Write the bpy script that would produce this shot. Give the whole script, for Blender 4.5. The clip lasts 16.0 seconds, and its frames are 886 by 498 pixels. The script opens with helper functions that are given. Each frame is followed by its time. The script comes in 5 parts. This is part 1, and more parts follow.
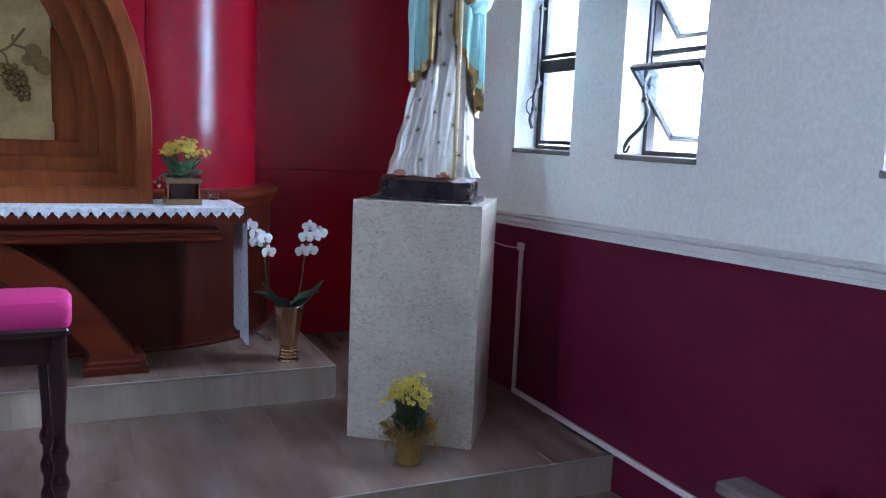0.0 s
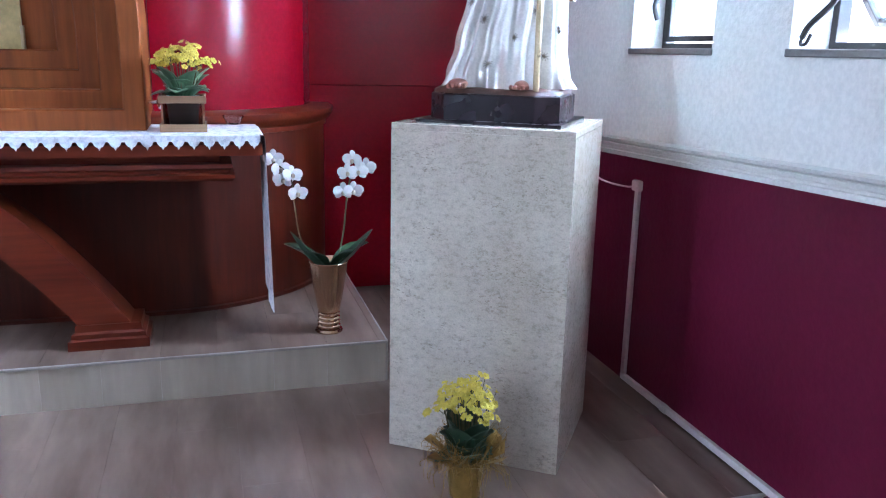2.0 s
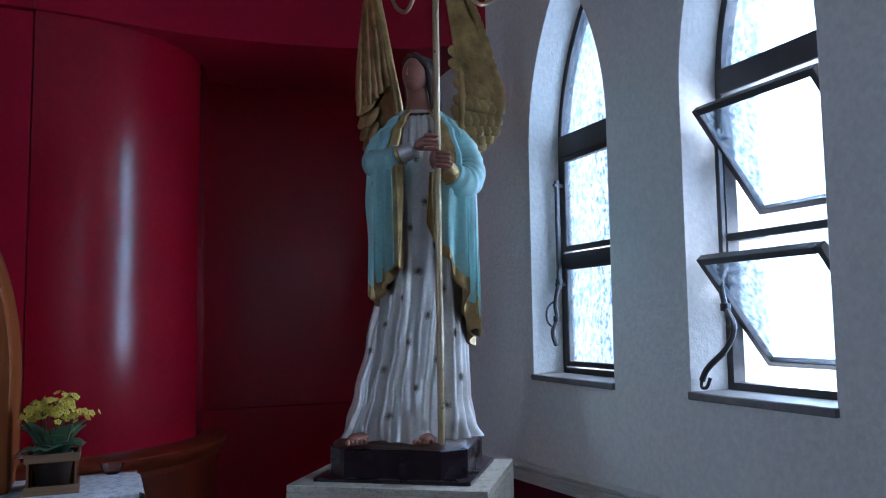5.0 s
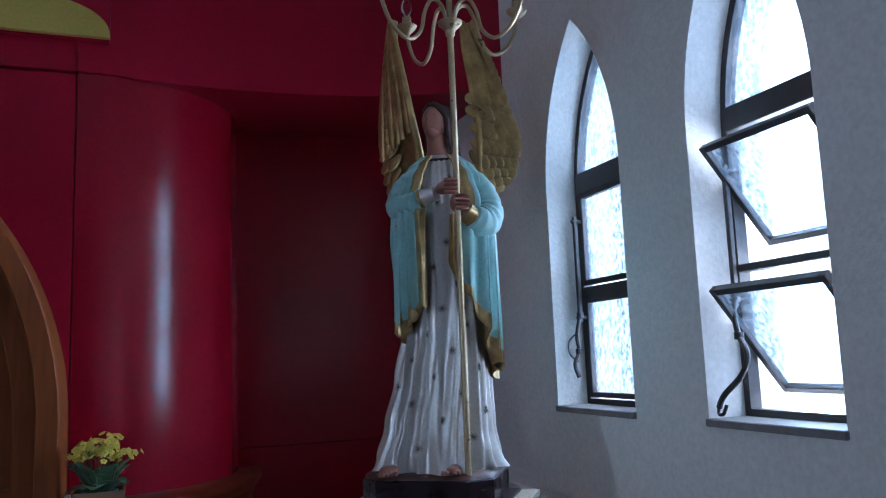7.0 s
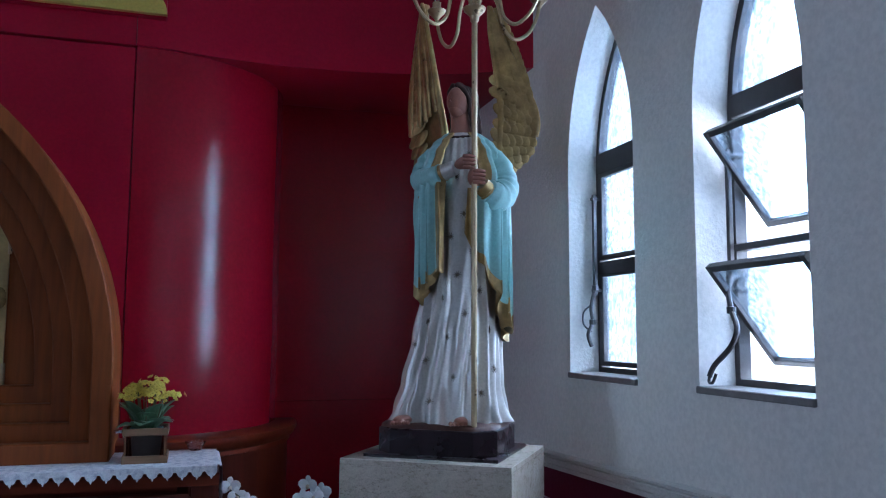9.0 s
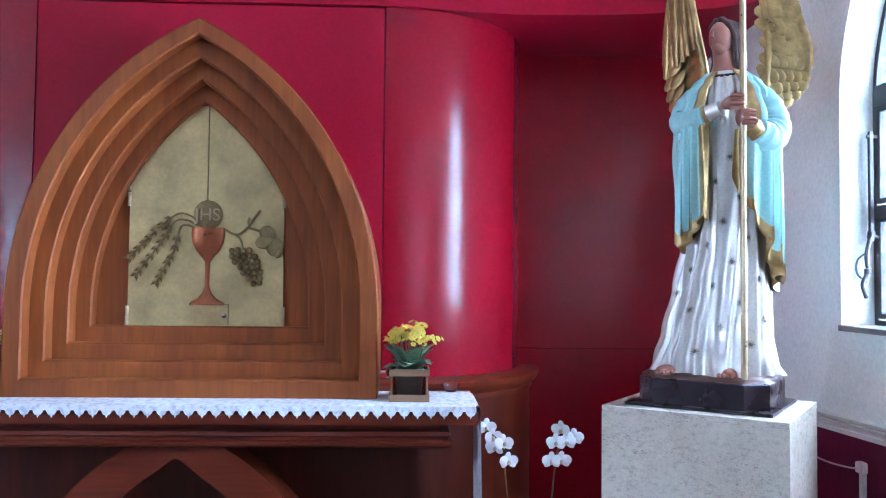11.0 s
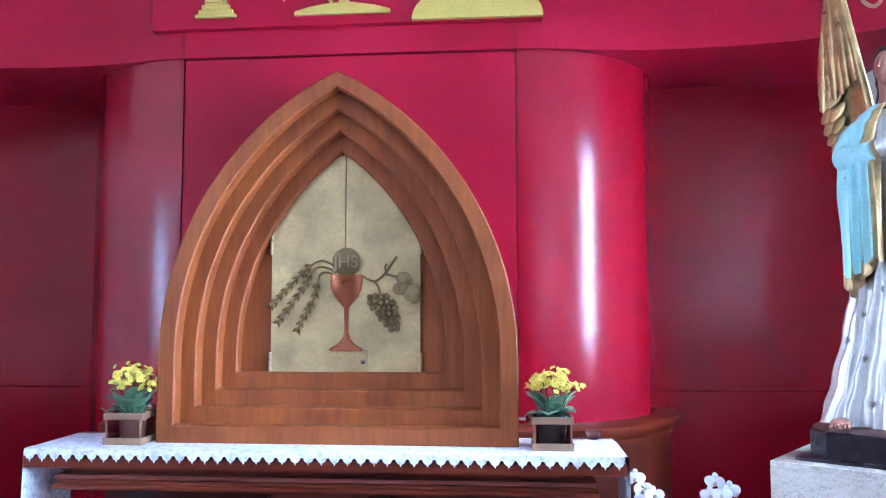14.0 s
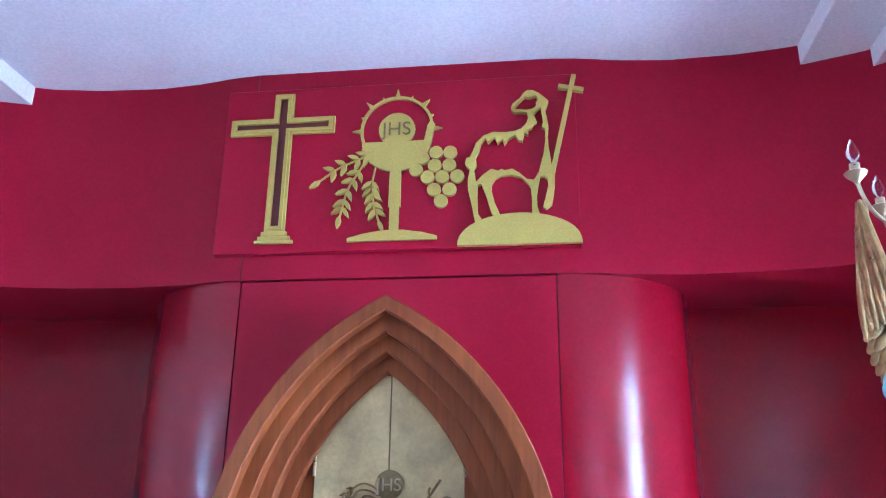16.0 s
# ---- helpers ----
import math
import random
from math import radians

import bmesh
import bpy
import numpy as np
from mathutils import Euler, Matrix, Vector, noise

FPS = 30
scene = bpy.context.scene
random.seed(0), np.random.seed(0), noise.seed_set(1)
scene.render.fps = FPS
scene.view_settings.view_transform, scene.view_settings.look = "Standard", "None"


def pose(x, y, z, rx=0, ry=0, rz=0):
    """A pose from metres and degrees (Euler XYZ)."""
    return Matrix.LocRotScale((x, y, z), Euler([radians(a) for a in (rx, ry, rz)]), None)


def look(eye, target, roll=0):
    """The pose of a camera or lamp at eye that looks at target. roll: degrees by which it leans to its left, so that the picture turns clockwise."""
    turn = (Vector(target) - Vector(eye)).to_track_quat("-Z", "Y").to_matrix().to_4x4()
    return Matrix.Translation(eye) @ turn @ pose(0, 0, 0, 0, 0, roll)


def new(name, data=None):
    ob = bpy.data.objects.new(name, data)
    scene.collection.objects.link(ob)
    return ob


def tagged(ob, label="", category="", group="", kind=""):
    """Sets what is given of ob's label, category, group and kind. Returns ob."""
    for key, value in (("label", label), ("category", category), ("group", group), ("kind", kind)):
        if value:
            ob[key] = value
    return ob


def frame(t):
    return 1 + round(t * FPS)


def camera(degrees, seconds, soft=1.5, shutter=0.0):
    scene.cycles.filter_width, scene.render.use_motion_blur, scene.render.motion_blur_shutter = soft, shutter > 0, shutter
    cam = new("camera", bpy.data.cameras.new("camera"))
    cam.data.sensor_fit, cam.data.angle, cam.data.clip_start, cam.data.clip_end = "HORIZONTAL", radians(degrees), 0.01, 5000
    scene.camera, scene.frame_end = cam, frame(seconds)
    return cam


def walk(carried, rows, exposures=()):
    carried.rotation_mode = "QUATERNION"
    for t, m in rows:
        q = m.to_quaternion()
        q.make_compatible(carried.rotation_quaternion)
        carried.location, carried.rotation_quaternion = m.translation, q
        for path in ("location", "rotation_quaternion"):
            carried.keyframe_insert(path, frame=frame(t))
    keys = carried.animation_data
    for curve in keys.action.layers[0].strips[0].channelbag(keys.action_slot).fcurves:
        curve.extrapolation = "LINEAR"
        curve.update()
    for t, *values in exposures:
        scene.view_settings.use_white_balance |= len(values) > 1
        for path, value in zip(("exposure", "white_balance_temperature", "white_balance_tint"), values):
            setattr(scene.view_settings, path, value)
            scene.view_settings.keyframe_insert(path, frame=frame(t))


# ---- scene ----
cam = camera(57.9, 16.0, soft=1.1)
PATH = [
    (0, (0.701, 0.282, 1.328), (1.536, 2.078, 1.05), 2.5),
    (0.5, (0.875, 0.49, 1.292), (1.649, 2.307, 0.98), 2.3),
    (1, (1.045, 0.695, 1.281), (1.61, 2.57, 0.877), 3.0),
    (1.5, (1.155, 0.942, 1.256), (1.69, 2.817, 0.81), 2.4),
    (2, (1.259, 1.162, 1.258), (1.802, 3.026, 0.779), 1.3),
    (2.5, (1.358, 1.303, 1.279), (1.882, 3.183, 0.843), 1.7),
    (3, (1.381, 1.338, 1.354), (1.945, 3.233, 1.056), 1.4),
    (3.5, (1.368, 1.336, 1.413), (2.021, 3.218, 1.232), 1.0),
    (4, (1.346, 1.312, 1.441), (2.058, 3.181, 1.393), 0.5),
    (4.5, (1.329, 1.301, 1.468), (2.091, 3.148, 1.552), -0.1),
    (5, (1.317, 1.298, 1.488), (2.087, 3.135, 1.667), -0.8),
    (5.2, (1.317, 1.292, 1.491), (2.086, 3.127, 1.692), -0.7),
    (7.3, (1.272, 1.147, 1.485), (1.966, 3.004, 1.753), -2.3),
    (7.5, (1.263, 1.119, 1.478), (1.951, 2.979, 1.736), -2.2),
    (8, (1.276, 1.061, 1.468), (1.963, 2.925, 1.7), -2.0),
    (8.5, (1.303, 0.989, 1.453), (1.959, 2.866, 1.673), -0.1),
    (9, (1.326, 0.961, 1.443), (1.911, 2.862, 1.651), 0.3),
    (9.5, (1.305, 0.977, 1.444), (1.794, 2.906, 1.638), 0.6),
    (10, (1.242, 0.994, 1.436), (1.566, 2.96, 1.606), 0.8),
    (10.2, (1.232, 0.986, 1.44), (1.485, 2.964, 1.591), 0.9),
    (12.3, (1.004, 1.003, 1.42), (1.008, 3.002, 1.404), 0.1),
    (12.5, (0.981, 1.02, 1.419), (0.979, 3.02, 1.39), 0.1),
    (13, (0.942, 1.051, 1.434), (0.919, 3.051, 1.401), 0.1),
    (13.5, (0.957, 1.041, 1.456), (0.874, 3.039, 1.457), 0.1),
    (14, (1.022, 1.017, 1.494), (0.846, 3.003, 1.649), -0.1),
    (14.5, (0.996, 0.962, 1.545), (0.792, 2.929, 1.845), -0.1),
    (15, (0.973, 0.937, 1.552), (0.758, 2.872, 2.01), 0.1),
    (15.5, (0.974, 0.969, 1.545), (0.741, 2.859, 2.156), 0.2),
    (16, (0.987, 0.933, 1.563), (0.734, 2.81, 2.208), 0.8),
]
EXPOSURES = [(0, 0.12, 5550, 12), (0.5, 0.5, 5550, 12), (1.4, 1.0, 5550, 12), (2.5, 0.66, 5550, 12), (3.0, -0.15, 5550, 12), (3.5, -0.74, 5450, 12), (4.5, -1.3, 5400, 12), (7.3, -1.22, 5350, 12), (9.0, -1.0, 5300, 12), (9.6, -0.82, 5400, 12), (10.2, 0.0, 5400, 12), (12.3, 1.38, 5150, 14), (13.5, 1.5, 5100, 15), (15, 1.42, 5050, 17), (16, 1.2, 4950, 18)]
walk(cam, [(t, look(eye, target, roll)) for t, eye, target, roll in PATH], EXPOSURES)

# ---- light ----
world = bpy.data.worlds.new("sky")
scene.world = world
world.use_nodes = True
wt = world.node_tree
sky = wt.nodes.new("ShaderNodeTexSky")
sky.sky_type, sky.sun_disc = "NISHITA", False
sky.sun_elevation, sky.sun_rotation = radians(77), radians(105)
wt.links.new(sky.outputs[0], wt.nodes["Background"].inputs[0])
wt.nodes["Background"].inputs[1].default_value = 0.12
sun = new("sun", bpy.data.lights.new("sun", "SUN"))
sun.data.energy, sun.data.angle, sun.data.color = 2.5, radians(0.5), (1.0, 0.95, 0.88)
sun.matrix_world = look((6.0, 2.0, 15.0), (2.9, 2.8, 1.3))


def window_lamp(y, x, side, power, z=2.05, wide=0.84, high=1.8):
    """Sky light outside a window's opening, falling inwards and down."""
    lamp = new("window_daylight", bpy.data.lights.new("window_daylight", "AREA"))
    lamp.data.shape, lamp.data.size, lamp.data.size_y = "RECTANGLE", wide, high
    lamp.data.energy, lamp.data.color = power, (0.74, 0.86, 1.0)
    lamp.matrix_world = look((x, y, z), (x - side, y, z - 0.45))


for wy, power in ((3.71, 46), (2.848, 46), (1.585, 34), (0.70, 26), (-1.2, 20), (-2.1, 20)):
    window_lamp(wy, 3.50, 1, power * 4.9)
for wy, power in ((1.98, 8), (1.10, 46), (-0.5, 12), (-1.4, 12), (-3.0, 10), (-3.9, 10)):
    window_lamp(wy, -3.40, -1, power * 4.9)


# ---- materials ----
def nodes_of(name):
    m = bpy.data.materials.new(name)
    m.use_nodes = True
    nt = m.node_tree
    return m, nt, nt.nodes["Principled BSDF"]


def ramp(nt, fac, stops):
    r = nt.nodes.new("ShaderNodeValToRGB")
    el = r.color_ramp.elements
    while len(el) < len(stops):
        el.new(0.5)
    for e, (p, c) in zip(el, stops):
        e.position, e.color = p, (*c, 1)
    nt.links.new(fac, r.inputs[0])
    return r.outputs[0]


def noise_node(nt, scale, detail=4.0, stretch=(1, 1, 1), rough=0.55):
    tc = nt.nodes.new("ShaderNodeTexCoord")
    mp = nt.nodes.new("ShaderNodeMapping")
    mp.inputs["Scale"].default_value = stretch
    nt.links.new(tc.outputs["Object"], mp.inputs[0])
    n = nt.nodes.new("ShaderNodeTexNoise")
    n.inputs["Scale"].default_value, n.inputs["Detail"].default_value = scale, detail
    n.inputs["Roughness"].default_value = rough
    nt.links.new(mp.outputs[0], n.inputs["Vector"])
    return n.outputs[0]


def mix(nt, fac, a, b, mode="MIX"):
    m = nt.nodes.new("ShaderNodeMix")
    m.data_type, m.blend_type = "RGBA", mode
    for sock, v in ((m.inputs[0], fac), (m.inputs[6], a), (m.inputs[7], b)):
        if isinstance(v, (int, float)):
            sock.default_value = v
        elif isinstance(v, tuple):
            sock.default_value = (*v, 1)
        else:
            nt.links.new(v, sock)
    return m.outputs[2]


def bump(nt, bsdf, height, strength, distance=0.002):
    b = nt.nodes.new("ShaderNodeBump")
    b.inputs["Strength"].default_value, b.inputs["Distance"].default_value = strength, distance
    nt.links.new(height, b.inputs["Height"])
    nt.links.new(b.outputs[0], bsdf.inputs["Normal"])


def shade(c, k):
    return tuple(min(1.0, v * k) for v in c)


def surf(name, c, vary=0.15, scale=6.0, fine=120.0, rough=0.5, metal=0.0, bumps=0.1, coat=0.0, dist=0.002, ior=1.5):
    """A plain surface with cloudy variation, fine grain, uneven gloss and light relief."""
    m, nt, p = nodes_of(name)
    big = noise_node(nt, scale, 5)
    small = noise_node(nt, fine, 3)
    col = ramp(nt, big, ((0.3, shade(c, 1 - vary)), (0.7, shade(c, 1 + vary))))
    tone = ramp(nt, small, ((0.35, (0.88,) * 3), (0.65, (1.0,) * 3)))
    nt.links.new(mix(nt, 1.0, col, tone, "MULTIPLY"), p.inputs["Base Color"])
    gloss = ramp(nt, big, ((0.25, (rough * 0.85,) * 3), (0.75, (min(1, rough * 1.15),) * 3)))
    nt.links.new(gloss, p.inputs["Roughness"])
    p.inputs["Metallic"].default_value = metal
    p.inputs["Coat Weight"].default_value = coat
    p.inputs["Coat Roughness"].default_value = 0.12
    p.inputs["IOR"].default_value = ior
    if bumps:
        bump(nt, p, small, bumps, dist)
    return m


def wood(name, dark, light, stretch, rough=0.38, coat=0.12, scale=1.0):
    """Varnished wood, the grain drawn out along the axis with the smallest stretch."""
    m, nt, p = nodes_of(name)
    grain = noise_node(nt, 9 * scale, 6, stretch, 0.62)
    pores = noise_node(nt, 60 * scale, 3, stretch)
    cloud = noise_node(nt, 2.5, 3)
    col = ramp(nt, grain, ((0.28, dark), (0.5, tuple((a + b) / 2 for a, b in zip(dark, light))), (0.72, light)))
    tone = ramp(nt, pores, ((0.35, (0.75,) * 3), (0.6, (1.0,) * 3)))
    wide = ramp(nt, cloud, ((0.3, (0.82,) * 3), (0.7, (1.0,) * 3)))
    a = mix(nt, 0.8, col, tone, "MULTIPLY")
    nt.links.new(mix(nt, 1.0, a, wide, "MULTIPLY"), p.inputs["Base Color"])
    p.inputs["Roughness"].default_value = rough
    p.inputs["IOR"].default_value = 1.38
    p.inputs["Coat Weight"].default_value, p.inputs["Coat Roughness"].default_value = coat, 0.18
    bump(nt, p, pores, 0.12, 0.001)
    return m


RED = surf("red_enamel", (0.258, 0.0024, 0.0145), 0.10, 1.5, 60, rough=0.19, bumps=0.0, ior=1.45)
# niche copy of the red, darker and less reflective to hold the recess dim
RED_NICHE = surf("red_enamel_niche", (0.235, 0.0022, 0.011), 0.10, 1.5, 60, rough=0.24, bumps=0.0, ior=1.31)
RED_PANEL = surf("red_panel_paint", (0.318, 0.0018, 0.0215), 0.08, 2.0, 60, rough=0.45, bumps=0.03, ior=1.28)
PLASTER = surf("rough_plaster", (0.73, 0.70, 0.66), 0.05, 1.2, 62, rough=0.85, bumps=0.7, dist=0.004)
CEIL_WHITE = surf("ceiling_paint", (0.80, 0.80, 0.80), 0.04, 2.0, 60, rough=0.8, bumps=0.1)
TRIM_WHITE = surf("white_trim_paint", (0.68, 0.66, 0.63), 0.07, 5.0, 90, rough=0.5, bumps=0.15)
BURGUNDY = surf("burgundy_paint", (0.104, 0.0052, 0.025), 0.16, 3.0, 40, rough=0.5, bumps=0.5, dist=0.003, ior=1.3)
WOOD_V = wood("mahogany_upright", (0.046, 0.0055, 0.0025), (0.105, 0.0155, 0.005), (1, 1, 0.07))
WOOD_H = wood("mahogany_lengthwise", (0.078, 0.0088, 0.0036), (0.172, 0.027, 0.0085), (0.07, 1, 1))
WOOD_ARCH = wood("cedar_veneer", (0.190, 0.040, 0.0065), (0.320, 0.085, 0.0125), (1, 1, 0.07), rough=0.6, coat=0.0)
WOOD_DARK = wood("dark_wood", (0.030, 0.012, 0.008), (0.075, 0.026, 0.015), (0.08, 1, 1))
BRASS = surf("brushed_brass", (0.57, 0.43, 0.19), 0.26, 7.0, 70, rough=0.40, metal=0.6, bumps=0.12)
# darker copy of the door brass, sets the relief off from the doors
BRASS_DARK = surf("darker_brass", (0.25, 0.18, 0.075), 0.3, 30, 200, rough=0.38, metal=0.85, bumps=0.2)
COPPER_RED = surf("copper_relief", (0.30, 0.090, 0.034), 0.2, 20, 120, rough=0.3, metal=0.75, bumps=0.1)
GOLD_PAINT = surf("gold_paint", (0.52, 0.40, 0.08), 0.06, 6, 90, rough=0.5, metal=0.25, bumps=0.05)
IRON = surf("dark_painted_steel", (0.045, 0.040, 0.040), 0.25, 20, 150, rough=0.45, metal=0.3, bumps=0.2)
INLAY = surf("dark_red_inlay", (0.12, 0.015, 0.012), 0.15, 20, 90, rough=0.4)
CONDUIT = surf("white_plastic", (0.62, 0.55, 0.52), 0.06, 10, 90, rough=0.45, bumps=0.05)


def stone_material():
    """Polished cream limestone: mottled, with dark pits that gather in drifts."""
    m, nt, p = nodes_of("polished_limestone")
    big = noise_node(nt, 3.5, 4)
    spots = noise_node(nt, 38, 6, (1, 1, 1.6), 0.7)
    fine = noise_node(nt, 210, 3)
    drift = noise_node(nt, 5, 3, (1, 1, 2.2))
    a = ramp(nt, big, ((0.3, (0.58, 0.515, 0.42)), (0.7, (0.77, 0.70, 0.595))))
    b = ramp(nt, spots, ((0.34, (0.70, 0.68, 0.65)), (0.47, (0.92, 0.915, 0.90)), (0.62, (1.0, 1.0, 1.0))))
    c = ramp(nt, fine, ((0.3, (0.84,) * 3), (0.6, (1.0,) * 3)))
    pits = ramp(nt, noise_node(nt, 85, 3, (1, 1, 2.0)), ((0.33, (0.50, 0.48, 0.45)), (0.43, (1.0, 1.0, 1.0))))
    where = ramp(nt, drift, ((0.50, (0.0,) * 3), (0.64, (0.8,) * 3)))
    base = mix(nt, 1.0, mix(nt, 1.0, a, b, "MULTIPLY"), c, "MULTIPLY")
    pitted = mix(nt, 1.0, base, pits, "MULTIPLY")
    nt.links.new(mix(nt, where, base, pitted), p.inputs["Base Color"])
    p.inputs["Roughness"].default_value = 0.09
    bump(nt, p, fine, 0.03, 0.001)
    return m


def tile_material(name, dark, light, stretch, rough):
    """Wood-look porcelain: each tile its own shade."""
    m, nt, p = nodes_of(name)
    info = nt.nodes.new("ShaderNodeObjectInfo")
    geo = nt.nodes.new("ShaderNodeNewGeometry")
    add = nt.nodes.new("ShaderNodeVectorMath")
    add.operation = "ADD"
    comb = nt.nodes.new("ShaderNodeCombineXYZ")
    mul = nt.nodes.new("ShaderNodeMath")
    mul.operation = "MULTIPLY"
    mul.inputs[1].default_value = 0.05
    nt.links.new(info.outputs["Random"], mul.inputs[0])
    for k in range(3):
        nt.links.new(mul.outputs[0], comb.inputs[k])
    mp = nt.nodes.new("ShaderNodeMapping")
    mp.inputs["Scale"].default_value = stretch
    nt.links.new(geo.outputs["Position"], add.inputs[0])
    nt.links.new(comb.outputs[0], add.inputs[1])
    nt.links.new(add.outputs[0], mp.inputs[0])
    outs = []
    for sc, de in ((5.0, 5), (26.0, 4)):
        n = nt.nodes.new("ShaderNodeTexNoise")
        n.inputs["Scale"].default_value, n.inputs["Detail"].default_value = sc, de
        nt.links.new(mp.outputs[0], n.inputs["Vector"])
        outs.append(n.outputs[0])
    col = ramp(nt, outs[0], ((0.3, dark), (0.7, light)))
    tone = ramp(nt, outs[1], ((0.3, (0.86,) * 3), (0.65, (1.0,) * 3)))
    each = ramp(nt, info.outputs["Random"], ((0.0, (0.97,) * 3), (1.0, (1.01,) * 3)))
    a = mix(nt, 1.0, col, tone, "MULTIPLY")
    nt.links.new(mix(nt, 1.0, a, each, "MULTIPLY"), p.inputs["Base Color"])
    p.inputs["Roughness"].default_value = rough
    bump(nt, p, outs[1], 0.05, 0.001)
    return m


STONE = stone_material()
TILE = tile_material("wood_look_tile", (0.130, 0.086, 0.068), (0.300, 0.215, 0.172), (1, 0.22, 1), 0.12)
TILE_RISER = tile_material("pale_wood_look_tile", (0.30, 0.24, 0.185), (0.50, 0.42, 0.335), (1, 1, 0.14), 0.3)
TILE_EDGE = surf("tile_nosing", (0.33, 0.285, 0.25), 0.12, 9, 90, rough=0.35)
GROUT = surf("grout", (0.27, 0.195, 0.155), 0.1, 20, 100, rough=0.8)


def glass_material():
    """Thick hammered cathedral glass: a bluish cast; the dimples' light and dark is put into the tint."""
    m, nt, p = nodes_of("hammered_glass")
    dimples = noise_node(nt, 70, 3, (1, 1, 0.7))
    cast = noise_node(nt, 4, 3)
    # dark-to-pale tint paints the dimples' shading and dims the lamps behind
    a = ramp(nt, dimples, ((0.36, (0.20, 0.29, 0.38)), (0.5, (0.50, 0.58, 0.65)), (0.64, (0.88, 0.91, 0.94))))
    b = ramp(nt, cast, ((0.3, (0.86, 0.93, 1.0)), (0.7, (1.0, 1.0, 1.0))))
    nt.links.new(mix(nt, 1.0, a, b, "MULTIPLY"), p.inputs["Base Color"])
    p.inputs["Transmission Weight"].default_value = 1.0
    p.inputs["Roughness"].default_value = 0.12
    p.inputs["IOR"].default_value = 1.45
    bump(nt, p, dimples, 0.5, 0.002)
    return m


GLASS = glass_material()


# ---- building helpers ----
def part(name, bm, material, parent=None, label="", smooth=35):
    """Links a bmesh as one mesh object, under a thing or part if one is given."""
    bmesh.ops.recalc_face_normals(bm, faces=bm.faces[:])
    me = bpy.data.meshes.new(name)
    bm.to_mesh(me)
    bm.free()
    for m in material if isinstance(material, (list, tuple)) else (material,):
        me.materials.append(m)
    if smooth:
        me.shade_smooth()
        me.set_sharp_from_angle(angle=radians(smooth))
    ob = new(name, me)
    if parent:
        ob.parent = parent
        ob.matrix_parent_inverse = parent.matrix_basis.inverted()
    if label:
        ob["label"] = label
    return ob


def thing(name, label, category, at=(0, 0, 0), group="", kind=""):
    ob = new(name)
    ob.empty_display_size = 0.1
    ob.matrix_basis = Matrix.Translation(at)
    return tagged(ob, label, category, group, kind)


def box(bm, x0, x1, y0, y1, z0, z1, bevel=0.0, m=None):
    c = Matrix.Translation(((x0 + x1) / 2, (y0 + y1) / 2, (z0 + z1) / 2)) @ Matrix.Diagonal((abs(x1 - x0), abs(y1 - y0), abs(z1 - z0), 1))
    if m is not None:
        c = m @ c
    made = bmesh.ops.create_cube(bm, size=1, matrix=c)["verts"]
    if bevel:
        es = {e for v in made for e in v.link_edges}
        bmesh.ops.bevel(bm, geom=list(es), offset=bevel, segments=1, affect="EDGES")
    return bm


def fresh():
    return bmesh.new()


def boxed(*a, **k):
    return box(fresh(), *a, **k)


def grid(bm, rows, closed=False, mat=0):
    """A skin over rows of points; closed joins each row's end to its start."""
    vs = [[bm.verts.new(p) for p in r] for r in rows]
    n = len(rows[0])
    for a, b in zip(vs, vs[1:]):
        for i in range(n if closed else n - 1):
            j = (i + 1) % n
            f = bm.faces.new((a[i], a[j], b[j], b[i]))
            f.material_index = mat
    return vs


def capped(bm, rows, mat=0):
    vs = grid(bm, rows, True, mat)
    for ring in (vs[0][::-1], vs[-1]):
        f = bm.faces.new(ring)
        f.material_index = mat
    return vs


def lathe(bm, profile, centre, n=24, mat=0, m=None):
    rows = [[Vector((centre[0] + r * math.cos(2 * math.pi * k / n), centre[1] + r * math.sin(2 * math.pi * k / n), centre[2] + z)) for k in range(n)] for r, z in profile]
    if m is not None:
        rows = [[m @ p for p in r] for r in rows]
    return capped(bm, rows, mat)


def tube(bm, pts, radius, n=8, mat=0):
    """A round bar along points; radius is a number or one for each point."""
    pts = [Vector(p) for p in pts]
    rows, side = [], None
    for i, p in enumerate(pts):
        d = (pts[min(i + 1, len(pts) - 1)] - pts[max(i - 1, 0)]).normalized()
        if side is None:
            side = d.orthogonal().normalized()
        side = (side - d * side.dot(d)).normalized()
        up = d.cross(side)
        r = radius[i] if isinstance(radius, (list, tuple)) else radius
        rows.append([p + r * (math.cos(2 * math.pi * k / n) * side + math.sin(2 * math.pi * k / n) * up) for k in range(n)])
    return capped(bm, rows, mat)


def tube_of(pts, r, n=8):
    bm = fresh()
    tube(bm, pts, r, n)
    return bm


def spline(pts, n=8):
    """Points along a smooth curve through pts."""
    pts = [Vector(p) for p in pts]
    out = []
    for i in range(len(pts) - 1):
        a, b = pts[i], pts[i + 1]
        z, c = pts[max(i - 1, 0)], pts[min(i + 2, len(pts) - 1)]
        for k in range(n):
            t = k / n
            out.append(0.5 * (2 * a + (b - z) * t + (2 * z - 5 * a + 4 * b - c) * t * t + (3 * a - z - 3 * b + c) * t ** 3))
    return out + [pts[-1]]


